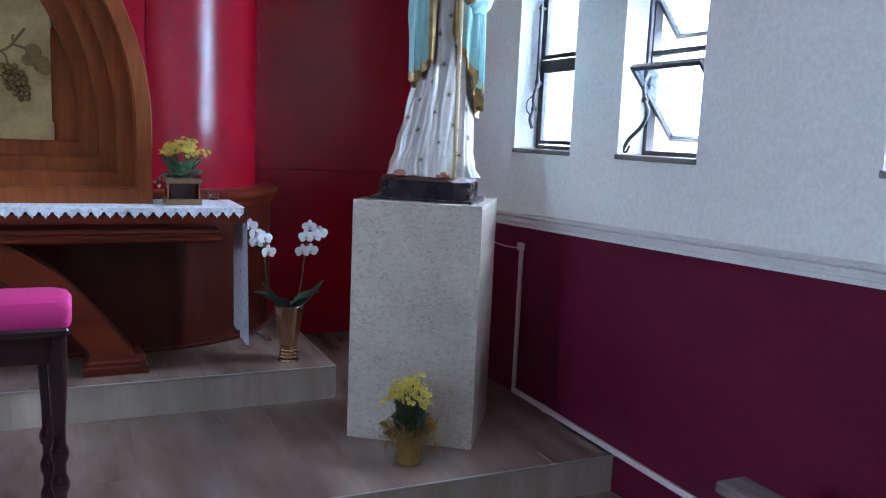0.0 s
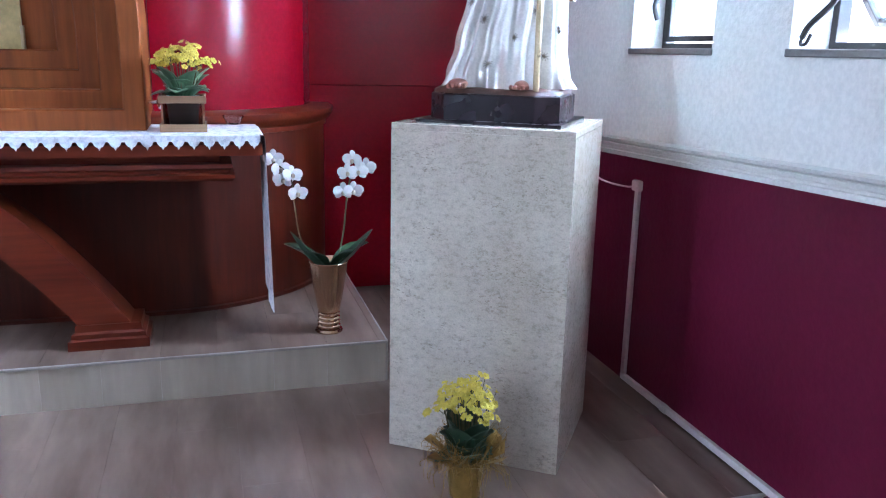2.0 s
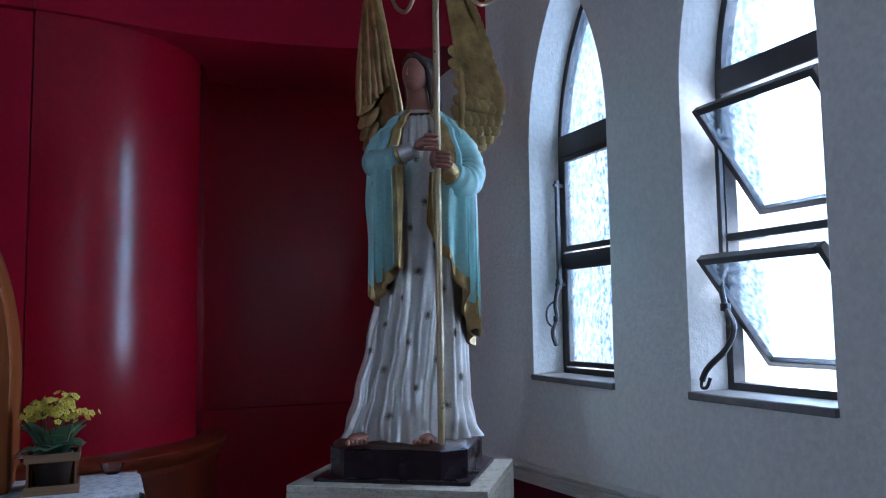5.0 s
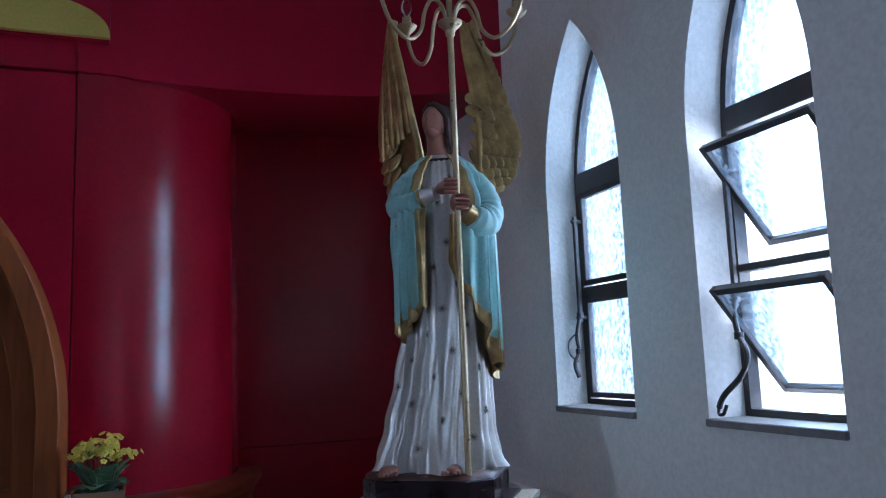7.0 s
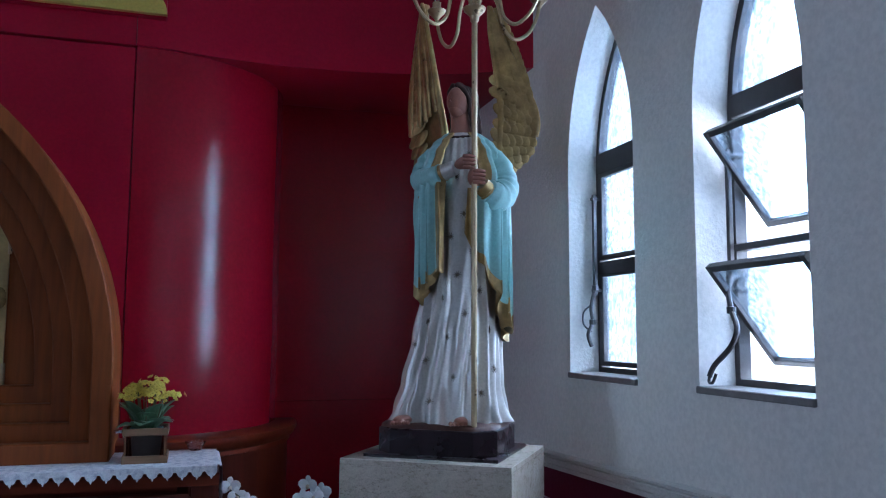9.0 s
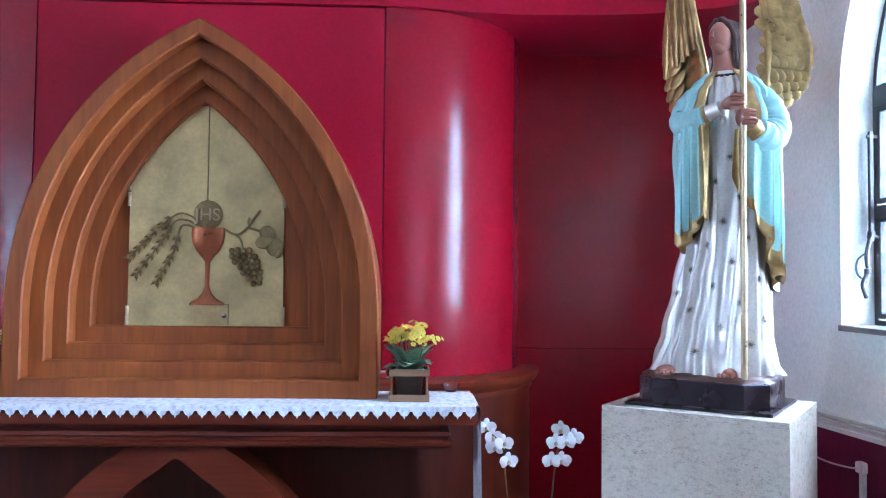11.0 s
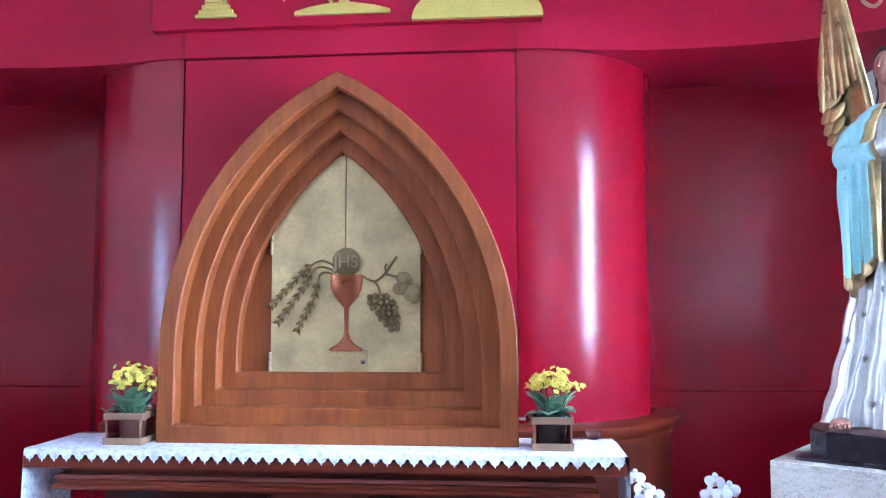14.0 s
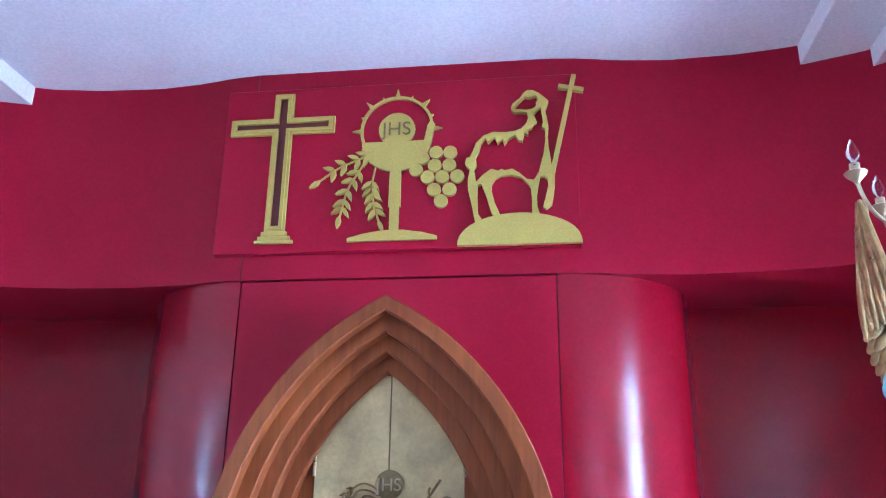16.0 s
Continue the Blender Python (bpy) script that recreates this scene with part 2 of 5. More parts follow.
def slab(bm, outline, d0, d1, to, holes=(), mat=0):
    """A plate of an outline in the plane, with holes, between depths d0 and d1; to(a, b, d) gives the place."""
    front, back, ef, eb = [], [], [], []
    for loop in (outline, *holes):
        for verts, edges, d in ((front, ef, d0), (back, eb, d1)):
            ring = [bm.verts.new(to(a, b, d)) for a, b in loop]
            verts.append(ring)
            edges.extend(bm.edges.new((ring[i], ring[(i + 1) % len(ring)])) for i in range(len(ring)))
    for edges in (ef, eb):
        for f in bmesh.ops.triangle_fill(bm, use_beauty=True, edges=edges)["geom"]:
            if isinstance(f, bmesh.types.BMFace):
                f.material_index = mat
    for a, b in zip(front, back):
        for i in range(len(a)):
            j = (i + 1) % len(a)
            bm.faces.new((a[i], a[j], b[j], b[i])).material_index = mat
    return bm


def on_xz(a, b, d):
    return (a, d, b)


def on_yz(a, b, d):
    return (d, a, b)


def on_xy(a, b, d):
    return (a, b, d)


def gothic(mid, half, low, spring, apex, n=14, base=1):
    """A pointed arch's outline from its foot at the low side, counter to the clock seen from the front."""
    h = apex - spring
    r = (h * h + half * half) / (2 * half)
    end = math.asin(min(1.0, h / r))
    right = [(mid + half - r + r * math.cos(end * k / n), spring + r * math.sin(end * k / n)) for k in range(n + 1)]
    left = [(2 * mid - x, z) for x, z in reversed(right[:-1])]
    return [(mid - half, low), (mid + half, low)] + right + left


# ---- the setting ----
def backdrop_material():
    m, nt, p = nodes_of("hazy_bright_sky")
    p.inputs["Base Color"].default_value = (0.02, 0.02, 0.02, 1)
    p.inputs["Emission Color"].default_value = (0.97, 0.97, 1.0, 1)
    p.inputs["Emission Strength"].default_value = 5.0
    return m


tagged(part("backdrop", boxed(4.2, 4.22, -5.0, 9.0, -1.5, 4.5), backdrop_material()), "bright hazy white sky outside the windows", "sky", kind="structure")
EAST, WEST, SOUTH, MID, CEIL = 2.8, -2.70, -12.0, 0.26, 3.845
LOW = -0.17


def wave(x):
    """How far north the upper front stands at x: flat in the middle, hollowed at the sides."""
    d = max(0.0, abs(x - MID) - 0.78)
    pts = [(0, 4.585), (0.15, 4.60), (0.35, 4.64), (0.6, 4.665), (0.95, 4.648), (1.22, 4.605), (1.5, 4.505), (1.78, 4.31), (2.3, 4.0)]
    for (a, ya), (b, yb) in zip(pts, pts[1:]):
        if d <= b:
            return ya + (yb - ya) * (d - a) / (b - a)
    return 4.0


def upper_front():
    bm = fresh()
    xs = [WEST - 0.05 + k * (EAST - WEST + 0.1) / 90 for k in range(91)]
    outline = [(x, wave(x)) for x in xs] + [(xs[-1], 5.7), (xs[0], 5.7)]
    slab(bm, outline, 2.683, 4.25, on_xy)
    return part("wall_north_upper", bm, RED_PANEL)


tagged(upper_front(), "crimson painted curved upper wall above the altar niche", "wall", kind="structure")


for k, x in enumerate((2 * MID - 1.039, 1.039)):
    tagged(part("trim_joint_%d" % (k + 1), boxed(x - 0.0015, x + 0.0015, 4.580, 4.60, 2.684, 3.84), INLAY), "thin dark joint between painted wall panels", "joint", kind="structure")


def middle_bay():
    r = 0.70
    east = [(1.041 + r * math.sin(a), 5.3 - r * math.cos(a)) for a in [math.pi / 2 * k / 28 for k in range(29)]]
    bm = slab(fresh(), east + [(east[-1][0], 5.7), (1.041, 5.7)], 0.95, 2.70, on_xy)
    tagged(part("wall_column_east", bm, RED), "glossy red enamel rounded wall panel", "wall", kind="structure")
    west = [(2 * MID - x, y) for x, y in east]
    bm = slab(fresh(), west + [(west[-1][0], 5.7), (2 * MID - 1.041, 5.7)], 0.10, 2.70, on_xy)
    tagged(part("wall_column_west", bm, RED), "glossy red enamel rounded wall panel", "wall", kind="structure")
    bm = boxed(2 * MID - 1.037, 1.037, 4.602, 5.7, 0.95, 2.678, bevel=0.003)
    tagged(part("wall_north_middle", bm, RED_PANEL), "flat crimson painted wall panel behind the tabernacle", "wall", kind="structure")
    bm = boxed(2 * MID - 1.05, 1.05, 4.63, 5.7, 0.95, 2.70)
    tagged(part("wall_north_joint", bm, WOOD_DARK), "dark shadow joint behind the red wall panels", "wall", kind="structure")


middle_bay()
for k, (x0, x1) in enumerate(((1.70, EAST + 0.05), (WEST - 0.05, 2 * MID - 1.70))):
    bm = boxed(x0, x1, 5.32, 5.7, LOW, 1.0785, bevel=0.002)
    box(bm, x0, x1, 5.32, 5.7, 1.08, 2.70, bevel=0.002)
    tagged(part("wall_niche_%d" % (k + 1), bm, RED_NICHE), "dark glossy red niche wall beside the altar", "wall", kind="structure")

WINDOWS_E = [(3.71, 0.26), (2.848, 0.24), (1.585, 0.26), (0.70, 0.26), (-1.2, 0.26), (-2.1, 0.26)]
WINDOWS_W = [(1.98, 0.26), (1.10, 0.26), (-0.5, 0.26), (-1.4, 0.26), (-3.0, 0.26), (-3.9, 0.26)]
SILL, SPRING, APEX = 1.282, 2.12, 2.74


def rail_z(y):
    """The rail runs a little out of level, rising to the south."""
    return 0.906 + 0.032 * (3.2 - y)


def side_wall(name, x0, x1, windows):
    holes = [gothic(y, h, SILL, SPRING, APEX) for y, h in windows]
    bm = slab(fresh(), [(SOUTH, rail_z(SOUTH) + 0.02), (5.7, rail_z(5.7) + 0.02), (5.7, 4.25), (SOUTH, 4.25)], x0, x1, on_yz, holes)
    tagged(part(name, bm, PLASTER, smooth=30), "rough pale grey plaster wall with pointed windows", "wall", kind="structure")
    bm = slab(fresh(), [(SOUTH, LOW - 0.1), (5.7, LOW - 0.1), (5.7, rail_z(5.7) + 0.02), (SOUTH, rail_z(SOUTH) + 0.02)], x0, x1, on_yz)
    tagged(part(name + "_lower", bm, BURGUNDY), "burgundy painted lower wall below the rail", "wall", kind="structure")


side_wall("wall_east", EAST, EAST + 0.30, WINDOWS_E)
side_wall("wall_west", WEST, WEST - 0.30, WINDOWS_W)
tagged(part("wall_south", boxed(WEST - 0.3, EAST + 0.3, SOUTH - 0.2, SOUTH, LOW - 0.1, 4.25), PLASTER), "plain pale plaster wall closing the church", "wall", kind="structure")
tagged(part("ceiling", boxed(WEST - 0.3, EAST + 0.3, SOUTH - 0.2, 5.7, CEIL, 4.3), CEIL_WHITE), "smooth white painted ceiling", "ceiling", kind="structure")


def ceiling_step(name, x0, x1, z):
    tagged(part(name, boxed(x0, x1, SOUTH, 4.7, z, CEIL + 0.01, bevel=0.004), CEIL_WHITE), "white boxed ceiling step along the side wall", "ceiling trim", kind="structure")


ceiling_step("trim_ceiling_east", 2.27, 2.56, 3.735)
ceiling_step("trim_ceiling_east_low", 2.56, EAST, 3.64)
ceiling_step("trim_ceiling_west", -2.12, -1.83, 3.735)
ceiling_step("trim_ceiling_west_low", WEST, -2.12, 3.64)


def rail(name, x, side):
    """Moulded plaster rail along a side wall."""
    prof = [(0.0, 0.902), (0.016, 0.902), (0.018, 0.918), (0.010, 0.921), (0.010, 0.929), (0.022, 0.933), (0.026, 0.945), (0.018, 0.949), (0.034, 0.957), (0.036, 0.966), (0.0, 0.972)]
    bm = fresh()
    slab(bm, [(-d * side, z - 0.902) for d, z in prof], SOUTH, 5.33, lambda a, b, d: (x + a, d, b + rail_z(d)))
    tagged(part(name, bm, TRIM_WHITE), "moulded off-white plaster dado rail", "rail", kind="structure")


rail("trim_rail_east", EAST, 1)
rail("trim_rail_west", WEST, -1)

tagged(part("floor", boxed(WEST, EAST, SOUTH, 3.2, LOW - 0.1, LOW), TILE), "brown wood-look tiled church floor", "floor", kind="structure")
tagged(part("floor_dais", boxed(WEST, EAST, 2.97, 5.7, LOW, -0.004), GROUT), "raised dais of wood-look tiles", "floor", kind="structure")
tagged(part("floor_altar_step", boxed(2 * MID - 1.875, 1.875, 4.04, 5.34, 0.0, 0.166), GROUT), "altar platform one step above the dais", "floor", kind="structure")


# ---- windows ----
def outline_band(bm, outer, inner, x0, x1):
    """A frame between two outlines of the same number of points, in the wall's plane."""
    rows = [[on_yz(a, b, x) for a, b in loop] for loop, x in ((outer, x0), (inner, x0), (inner, x1), (outer, x1), (outer, x0))]
    vs = [[bm.verts.new(p) for p in r] for r in rows[:4]]
    n = len(outer)
    for k in range(4):
        a, b = vs[k], vs[(k + 1) % 4]
        for i in range(n):
            j = (i + 1) % n
            bm.faces.new((a[i], a[j], b[j], b[i]))
    return bm


def swing(x, y, z, tilt):
    return Matrix.Translation((x, y, z)) @ Matrix.Rotation(radians(-tilt), 4, "Y") @ Matrix.Translation((-x, -y, -z))


def pane_leaf(win, y, half, z0, z1, x, tilt):
    """A leaf on pivots at mid height; tilt in degrees swings its foot outwards and its head inwards."""
    leaf = part("sash", fresh_sash(y, half, z0, z1, x, tilt), IRON, win, "dark steel sash")
    hinge = swing(x, y, (z0 + z1) / 2, tilt)
    g = part("pane", box(fresh(), x - 0.002, x + 0.002, y - half + 0.018, y + half - 0.018, z0 + 0.018, z1 - 0.018, m=hinge), GLASS, leaf, "hammered frosted glass")
    g.visible_shadow = False


def fresh_sash(y, half, z0, z1, x, tilt):
    hinge = swing(x, y, (z0 + z1) / 2, tilt)
    bm = fresh()
    w, d = 0.020, 0.012
    box(bm, x - d, x + d, y - half, y - half + w, z0, z1, 0.002, hinge)
    box(bm, x - d, x + d, y + half - w, y + half, z0, z1, 0.002, hinge)
    box(bm, x - d - 0.001, x + d + 0.001, y - half + w, y + half - w, z0, z0 + w, 0.002, hinge)
    box(bm, x - d - 0.001, x + d + 0.001, y - half + w, y + half - w, z1 - w, z1, 0.002, hinge)
    return bm


def window(index, y, half, side, x, tilts, detailed=True):
    """A pointed steel window: fixed arched light over two awning leaves, stone sill and opening lever."""
    win = thing("window_%d" % index, "pointed dark steel church window with frosted glass" + (", two leaves tilted open" if tilts[0] else ", leaves shut"), "window", (x, y, SILL), kind="structure")
    f0, f1 = x - 0.02, x + 0.02
    outer = gothic(y, half, SILL, SPRING, APEX)
    inner = gothic(y, half - 0.024, SILL + 0.024, SPRING, APEX - 0.045)
    part("window_frame", outline_band(fresh(), outer, inner, f0, f1), IRON, win, "dark painted steel frame")
    for z0, z1 in ((1.700, 1.722) if tilts[0] else (1.683, 1.738), (2.122, 2.196) if tilts[0] else (2.108, 2.194)):
        part("transom", boxed(f0 - 0.008, f1, y - half + 0.022, y + half - 0.022, z0, z1, 0.003), IRON, win)
    g = part("pane", slab(fresh(), gothic(y, half - 0.022, 2.192, 2.194, APEX - 0.043), x - 0.002, x + 0.002, on_yz), GLASS, win, "hammered frosted arched pane")
    g.visible_shadow = False
    pane_leaf(win, y, half - 0.03, SILL + 0.03, 1.695, x - 0.012 * side, tilts[0] * side)
    pane_leaf(win, y, half - 0.03, 1.745, 2.11, x - 0.012 * side, tilts[1] * side)
    a, b = sorted((x - side * 0.162, x - side * 0.006))
    bm = boxed(a, b, y - half - 0.004, y + half + 0.004, SILL - 0.018, SILL + 0.004, 0.003)
    part("window_sill", bm, SILL_STONE, win, "grey stone sill")
    if detailed:
        yl = y + half - 0.035
        xs = x - 0.05
        lever = fresh()
        box(lever, xs - 0.008, xs + 0.008, yl - 0.008, yl + 0.008, 1.60, 2.02, 0.002)
        for z in (1.62, 2.0):
            tube(lever, [(xs - 0.014, yl, z), (x, yl, z)], 0.008, 8)
        part("stay_bar", lever, IRON, win)
        lever = fresh()
        if tilts[0]:
            pts = [(xs, yl, 1.63), (xs - 0.02, yl - 0.01, 1.575), (xs - 0.03, yl - 0.035, 1.515), (xs - 0.05, yl - 0.085, 1.46), (xs - 0.06, yl - 0.065, 1.405), (xs - 0.07, yl, 1.35), (xs - 0.075, yl + 0.02, 1.315)]
        else:
            pts = [(xs, yl, 1.63), (xs - 0.02, yl, 1.55), (xs - 0.012, yl + 0.004, 1.49), (xs - 0.035, yl, 1.44), (xs - 0.02, yl, 1.39)]
        tube(lever, spline(pts, 5), 0.0085, 8)
        for p in (pts[0], pts[2]):
            lathe(lever, [(0.0, -0.012), (0.014, -0.010), (0.014, 0.010), (0.0, 0.012)], p, 10)
        if tilts[0]:
            tube(lever, spline([pts[-1], (xs - 0.08, yl + 0.015, 1.298), (xs - 0.085, yl - 0.01, 1.300), (xs - 0.08, yl - 0.02, 1.325)], 6), 0.005, 6)
        else:
            tube(lever, spline([(xs - 0.02, yl, 1.56), (xs - 0.05, yl + 0.008, 1.53), (xs - 0.05, yl + 0.01, 1.48), (xs - 0.02, yl, 1.45)], 6), 0.004, 6)
        part("lever", lever, IRON, win, "curved steel opening lever")
    return win


SILL_STONE = surf("sill_stone", (0.20, 0.185, 0.18), 0.2, 12, 120, rough=0.5, bumps=0.2)
for k, (wy, wh) in enumerate(WINDOWS_E):
    window(k + 1, wy, wh, 1, EAST + 0.15, (39, 39) if k % 2 else (0, 0), k < 3)
for k, (wy, wh) in enumerate(WINDOWS_W):
    window(k + 7, wy, wh, -1, WEST - 0.15, (0, 0), False)


# ---- the altar ----
def wood_base():
    """Timber plinth that follows the middle bay, with its top moulding."""
    def plan(off):
        r = 0.775 + off
        east = [(1.03 + r * math.sin(a), 5.3 - r * math.cos(a)) for a in [math.pi / 2 * k / 24 for k in range(25)]]
        west = [(2 * MID - x, y) for x, y in reversed(east)]
        return [p for p in west if p[0] > -0.88] + east
    base = thing("altar_plinth", "mahogany veneered curved plinth wall behind the altar table", "plinth", (MID, 4.6, 0.17), kind="structure")
    prof = [(0.015, 0.168), (0.015, 0.185), (0.0, 0.188), (0.0, 0.905)]
    bm = fresh()
    grid(bm, [[(x, y, z) for x, y in plan(o)] for o, z in prof])
    part("panelling", bm, WOOD_V, base)
    prof = [(-0.01, 0.90), (0.012, 0.905), (0.012, 0.925), (0.028, 0.935), (0.040, 0.955), (0.046, 0.965), (0.046, 0.985), (0.030, 0.995), (-0.05, 1.0), (-0.16, 1.0)]
    bm = fresh()
    grid(bm, [[(x, y, z) for x, y in plan(o)] for o, z in prof])
    part("moulding", bm, WOOD_H, base, "rounded timber moulding")


wood_base()
TABLE_Z, T_E, T_W, T_F, T_B = 0.955, 1.432, 2 * MID - 1.432, 4.075, 4.53


def altar():
    al = thing("altar_table", "polished mahogany altar table on pointed-arch braces", "altar", (MID, 4.3, 0.17))
    bm = fresh()
    prof = [(0.0, 0.884), (0.0, 0.925), (-0.006, 0.932), (-0.006, 0.950), (0.0, TABLE_Z)]
    rows = []
    for o, z in prof:
        x0, x1, y0 = T_W - o, T_E + o, T_F - o
        rows.append([(x0, T_B, z), (x0, y0, z), (x1, y0, z), (x1, T_B, z)])
    capped(bm, rows)
    part("tabletop", bm, WOOD_H, al)
    bm = fresh()
    w = 0.098
    prof = [(0.030, 0.790), (0.012, 0.790), (0.0, 0.800), (0.0, 0.812), (0.016, 0.818), (0.016, 0.828), (0.004, 0.836), (0.010, 0.850), (0.05, 0.852), (0.05, 0.884)]
    rows = [[(T_W + w + o, T_B, z), (T_W + w + o, T_F + 0.03 + o, z), (T_E - w - o, T_F + 0.03 + o, z), (T_E - w - o, T_B, z)] for o, z in prof]
    capped(bm, rows)
    part("apron", bm, WOOD_H, al, "stepped mahogany moulding")
    for s in (1, -1):
        outer = [(MID + s * p.x, p.y) for p in spline([(0.165, 0.79, 0), (0.30, 0.70, 0), (0.42, 0.585, 0), (0.555, 0.43, 0), (0.655, 0.30, 0), (0.70, 0.235, 0)], 4)]
        inner = [(MID + s * p.x, p.y) for p in spline([(0.0, 0.738, 0), (0.09, 0.672, 0), (0.19, 0.595, 0), (0.31, 0.488, 0), (0.43, 0.355, 0), (0.52, 0.235, 0)], 4)]
        outer, inner = [(MID, 0.79)] + outer, [(MID, 0.735)] + [(MID + s * 0.003, 0.734)] + inner[1:]
        bm = fresh()
        rows = [[(*o[:1], 4.17, o[1]), (*i[:1], 4.17, i[1]), (*i[:1], 4.33, i[1]), (*o[:1], 4.33, o[1])] for o, i in zip(outer, inner)]
        capped(bm, rows)
        part("brace", bm, WOOD_H, al, "curved mahogany brace")
        bm = fresh()
        c = MID + s * 0.605
        rows = [[(c - h, 4.25 - d, z), (c + h, 4.25 - d, z), (c + h, 4.25 + d, z), (c - h, 4.25 + d, z)] for h, d, z in ((0.14, 0.10, 0.168), (0.14, 0.10, 0.205), (0.128, 0.092, 0.212), (0.128, 0.092, 0.228), (0.115, 0.085, 0.236), (0.112, 0.083, 0.262))]
        capped(bm, rows)
        part("foot", bm, WOOD_H, al, "stepped mahogany foot")


altar()


def tabernacle():
    ax = 0.275
    tab = thing("tabernacle_surround", "stepped cedar pointed-arch surround standing on the altar", "altarpiece", (ax, 4.5, TABLE_Z))
    # each outline: middle, half width, foot, spring, apex; each front face lies a step further back
    levels = [(0.293, 0.743, 0.957, 1.304, 2.497), (0.293, 0.668, 1.032, 1.304, 2.427), (0.286, 0.597, 1.098, 1.302, 2.349), (0.280, 0.526, 1.165, 1.301, 2.270), (0.274, 0.456, 1.232, 1.300, 2.194)]
    depths = (4.235, 4.303, 4.371, 4.439, 4.495)
    for k in range(4):
        mid, h, lo, sp, ap = levels[k]
        mid2, h2, lo2, sp2, ap2 = levels[k + 1]
        y, y2 = depths[k], depths[k + 1]
        outer, inner = gothic(mid, h, lo, sp, ap, 28), gothic(mid2, h2, lo2, sp2, ap2, 28)
        nose = gothic(mid2, h2 + 0.006, lo2 - 0.006, sp2, ap2 + 0.008, 28)
        bm = fresh()
        if k == 0:
            edge = [(outer, 4.60), (outer, y + 0.005), (gothic(mid, h - 0.005, lo + 0.004, sp, ap - 0.006, 28), y)]
        else:
            wide = gothic(mid, h + 0.004, lo - 0.004, sp, ap + 0.005, 28)
            edge = [(wide, y + 0.03), (wide, y)]
        rows = edge + [(nose, y), (inner, y + 0.008), (inner, y2 + 0.004)]
        vs = [[bm.verts.new(on_xz(a, b, d)) for a, b in loop] for loop, d in rows]
        n = len(outer)
        for u, v in zip(vs, vs[1:]):
            for i in range(n):
                j = (i + 1) % n
                bm.faces.new((u[i], u[j], v[j], v[i]))
        part("arch_step", bm, WOOD_ARCH, tab)
    mid, h, lo, sp, ap = levels[4]
    part("back_board", slab(fresh(), gothic(mid, h, lo, sp, ap, 28), depths[4], 4.60, on_xz), WOOD_ARCH, tab)
    return tab


TAB = tabernacle()

# ---- pedestal ----
PED = Matrix.Translation((2.148, 3.564, 0)) @ Matrix.Rotation(radians(-35.2), 4, "Z")


def pedestal():
    ped = thing("pedestal", "polished speckled limestone pedestal block on the dais", "pedestal", (2.148, 3.564, 0))
    w, f, k, h, t = 0.2775, 0.252, 0.240, 1.05, 0.02
    part("front_slab", box(fresh(), -w, w, -f, -f + t, 0.0, h - t - 0.0002, 0.0007, PED), STONE, ped)
    part("back_slab", box(fresh(), -w, w, k - t, k, 0.0, h - t - 0.0002, 0.0007, PED), STONE, ped)
    for s in (1, -1):
        a, b = sorted((s * w, s * (w - t)))
        part("side_slab", box(fresh(), a, b, -f + t + 0.0006, k - t - 0.0006, 0.0, h - t - 0.0002, 0.0007, PED), STONE, ped)
    part("top_slab", box(fresh(), -w, w, -f, k, h - t, h, 0.002, PED), STONE, ped)


pedestal()


# ---- tabernacle doors ----
def text_mesh(text, size, depth, place, material, parent, label, name="lettering", tilt=90):
    cu = bpy.data.curves.new("lettering", "FONT")
    cu.body, cu.size, cu.extrude, cu.align_x, cu.align_y = text, size, depth, "CENTER", "CENTER"
    tmp = bpy.data.objects.new("lettering", cu)
    scene.collection.objects.link(tmp)
    me = bpy.data.meshes.new_from_object(tmp.evaluated_get(bpy.context.evaluated_depsgraph_get()))
    bpy.data.objects.remove(tmp)
    me.transform(Matrix.Translation(place) @ Matrix.Rotation(radians(tilt), 4, "X"))
    me.materials.clear()
    me.materials.append(material)
    ob = new(name, me)
    ob.parent = parent
    ob.matrix_parent_inverse = parent.matrix_basis.inverted()
    ob["label"] = label
    return ob


def wheat_ear(bm, stalk, grains, size, y):
    """A bent stalk that ends in a plaited ear."""
    path = spline([(a, y, b) for a, b in stalk], 8)
    tube(bm, path, [size * 0.28] * len(path), 6)
    n = len(path)
    start = int(n * 0.48)
    for k in range(grains):
        i = start + (n - 1 - start) * k / (grains - 1)
        p, q = path[int(i)], path[max(int(i) - 2, 0)]
        d = (p - q).normalized()
        side = Vector((d.z, 0, -d.x))
        for s in (1, -1):
            tip = p + (d * 1.7 + side * s * 1.15) * size
            tube(bm, [p, p + (tip - p) * 0.4 + Vector((0, -size * 0.3, 0)), tip], [size * 0.28, size * 0.55, size * 0.06], 6)


def ball(bm, c, r, n=8, squash=(1, 1, 1), mat=0, m=None):
    rows, v = [], max(4, n * 2 // 3)
    for i in range(v + 1):
        lat = math.pi * (0.03 + 0.94 * i / v)
        ring = [Vector((c[0] + r * squash[0] * math.sin(lat) * math.cos(2 * math.pi * k / n), c[1] + r * squash[1] * math.sin(lat) * math.sin(2 * math.pi * k / n), c[2] - r * squash[2] * math.cos(lat))) for k in range(n)]
        rows.append([m @ p for p in ring] if m is not None else ring)
    capped(bm, rows, mat)


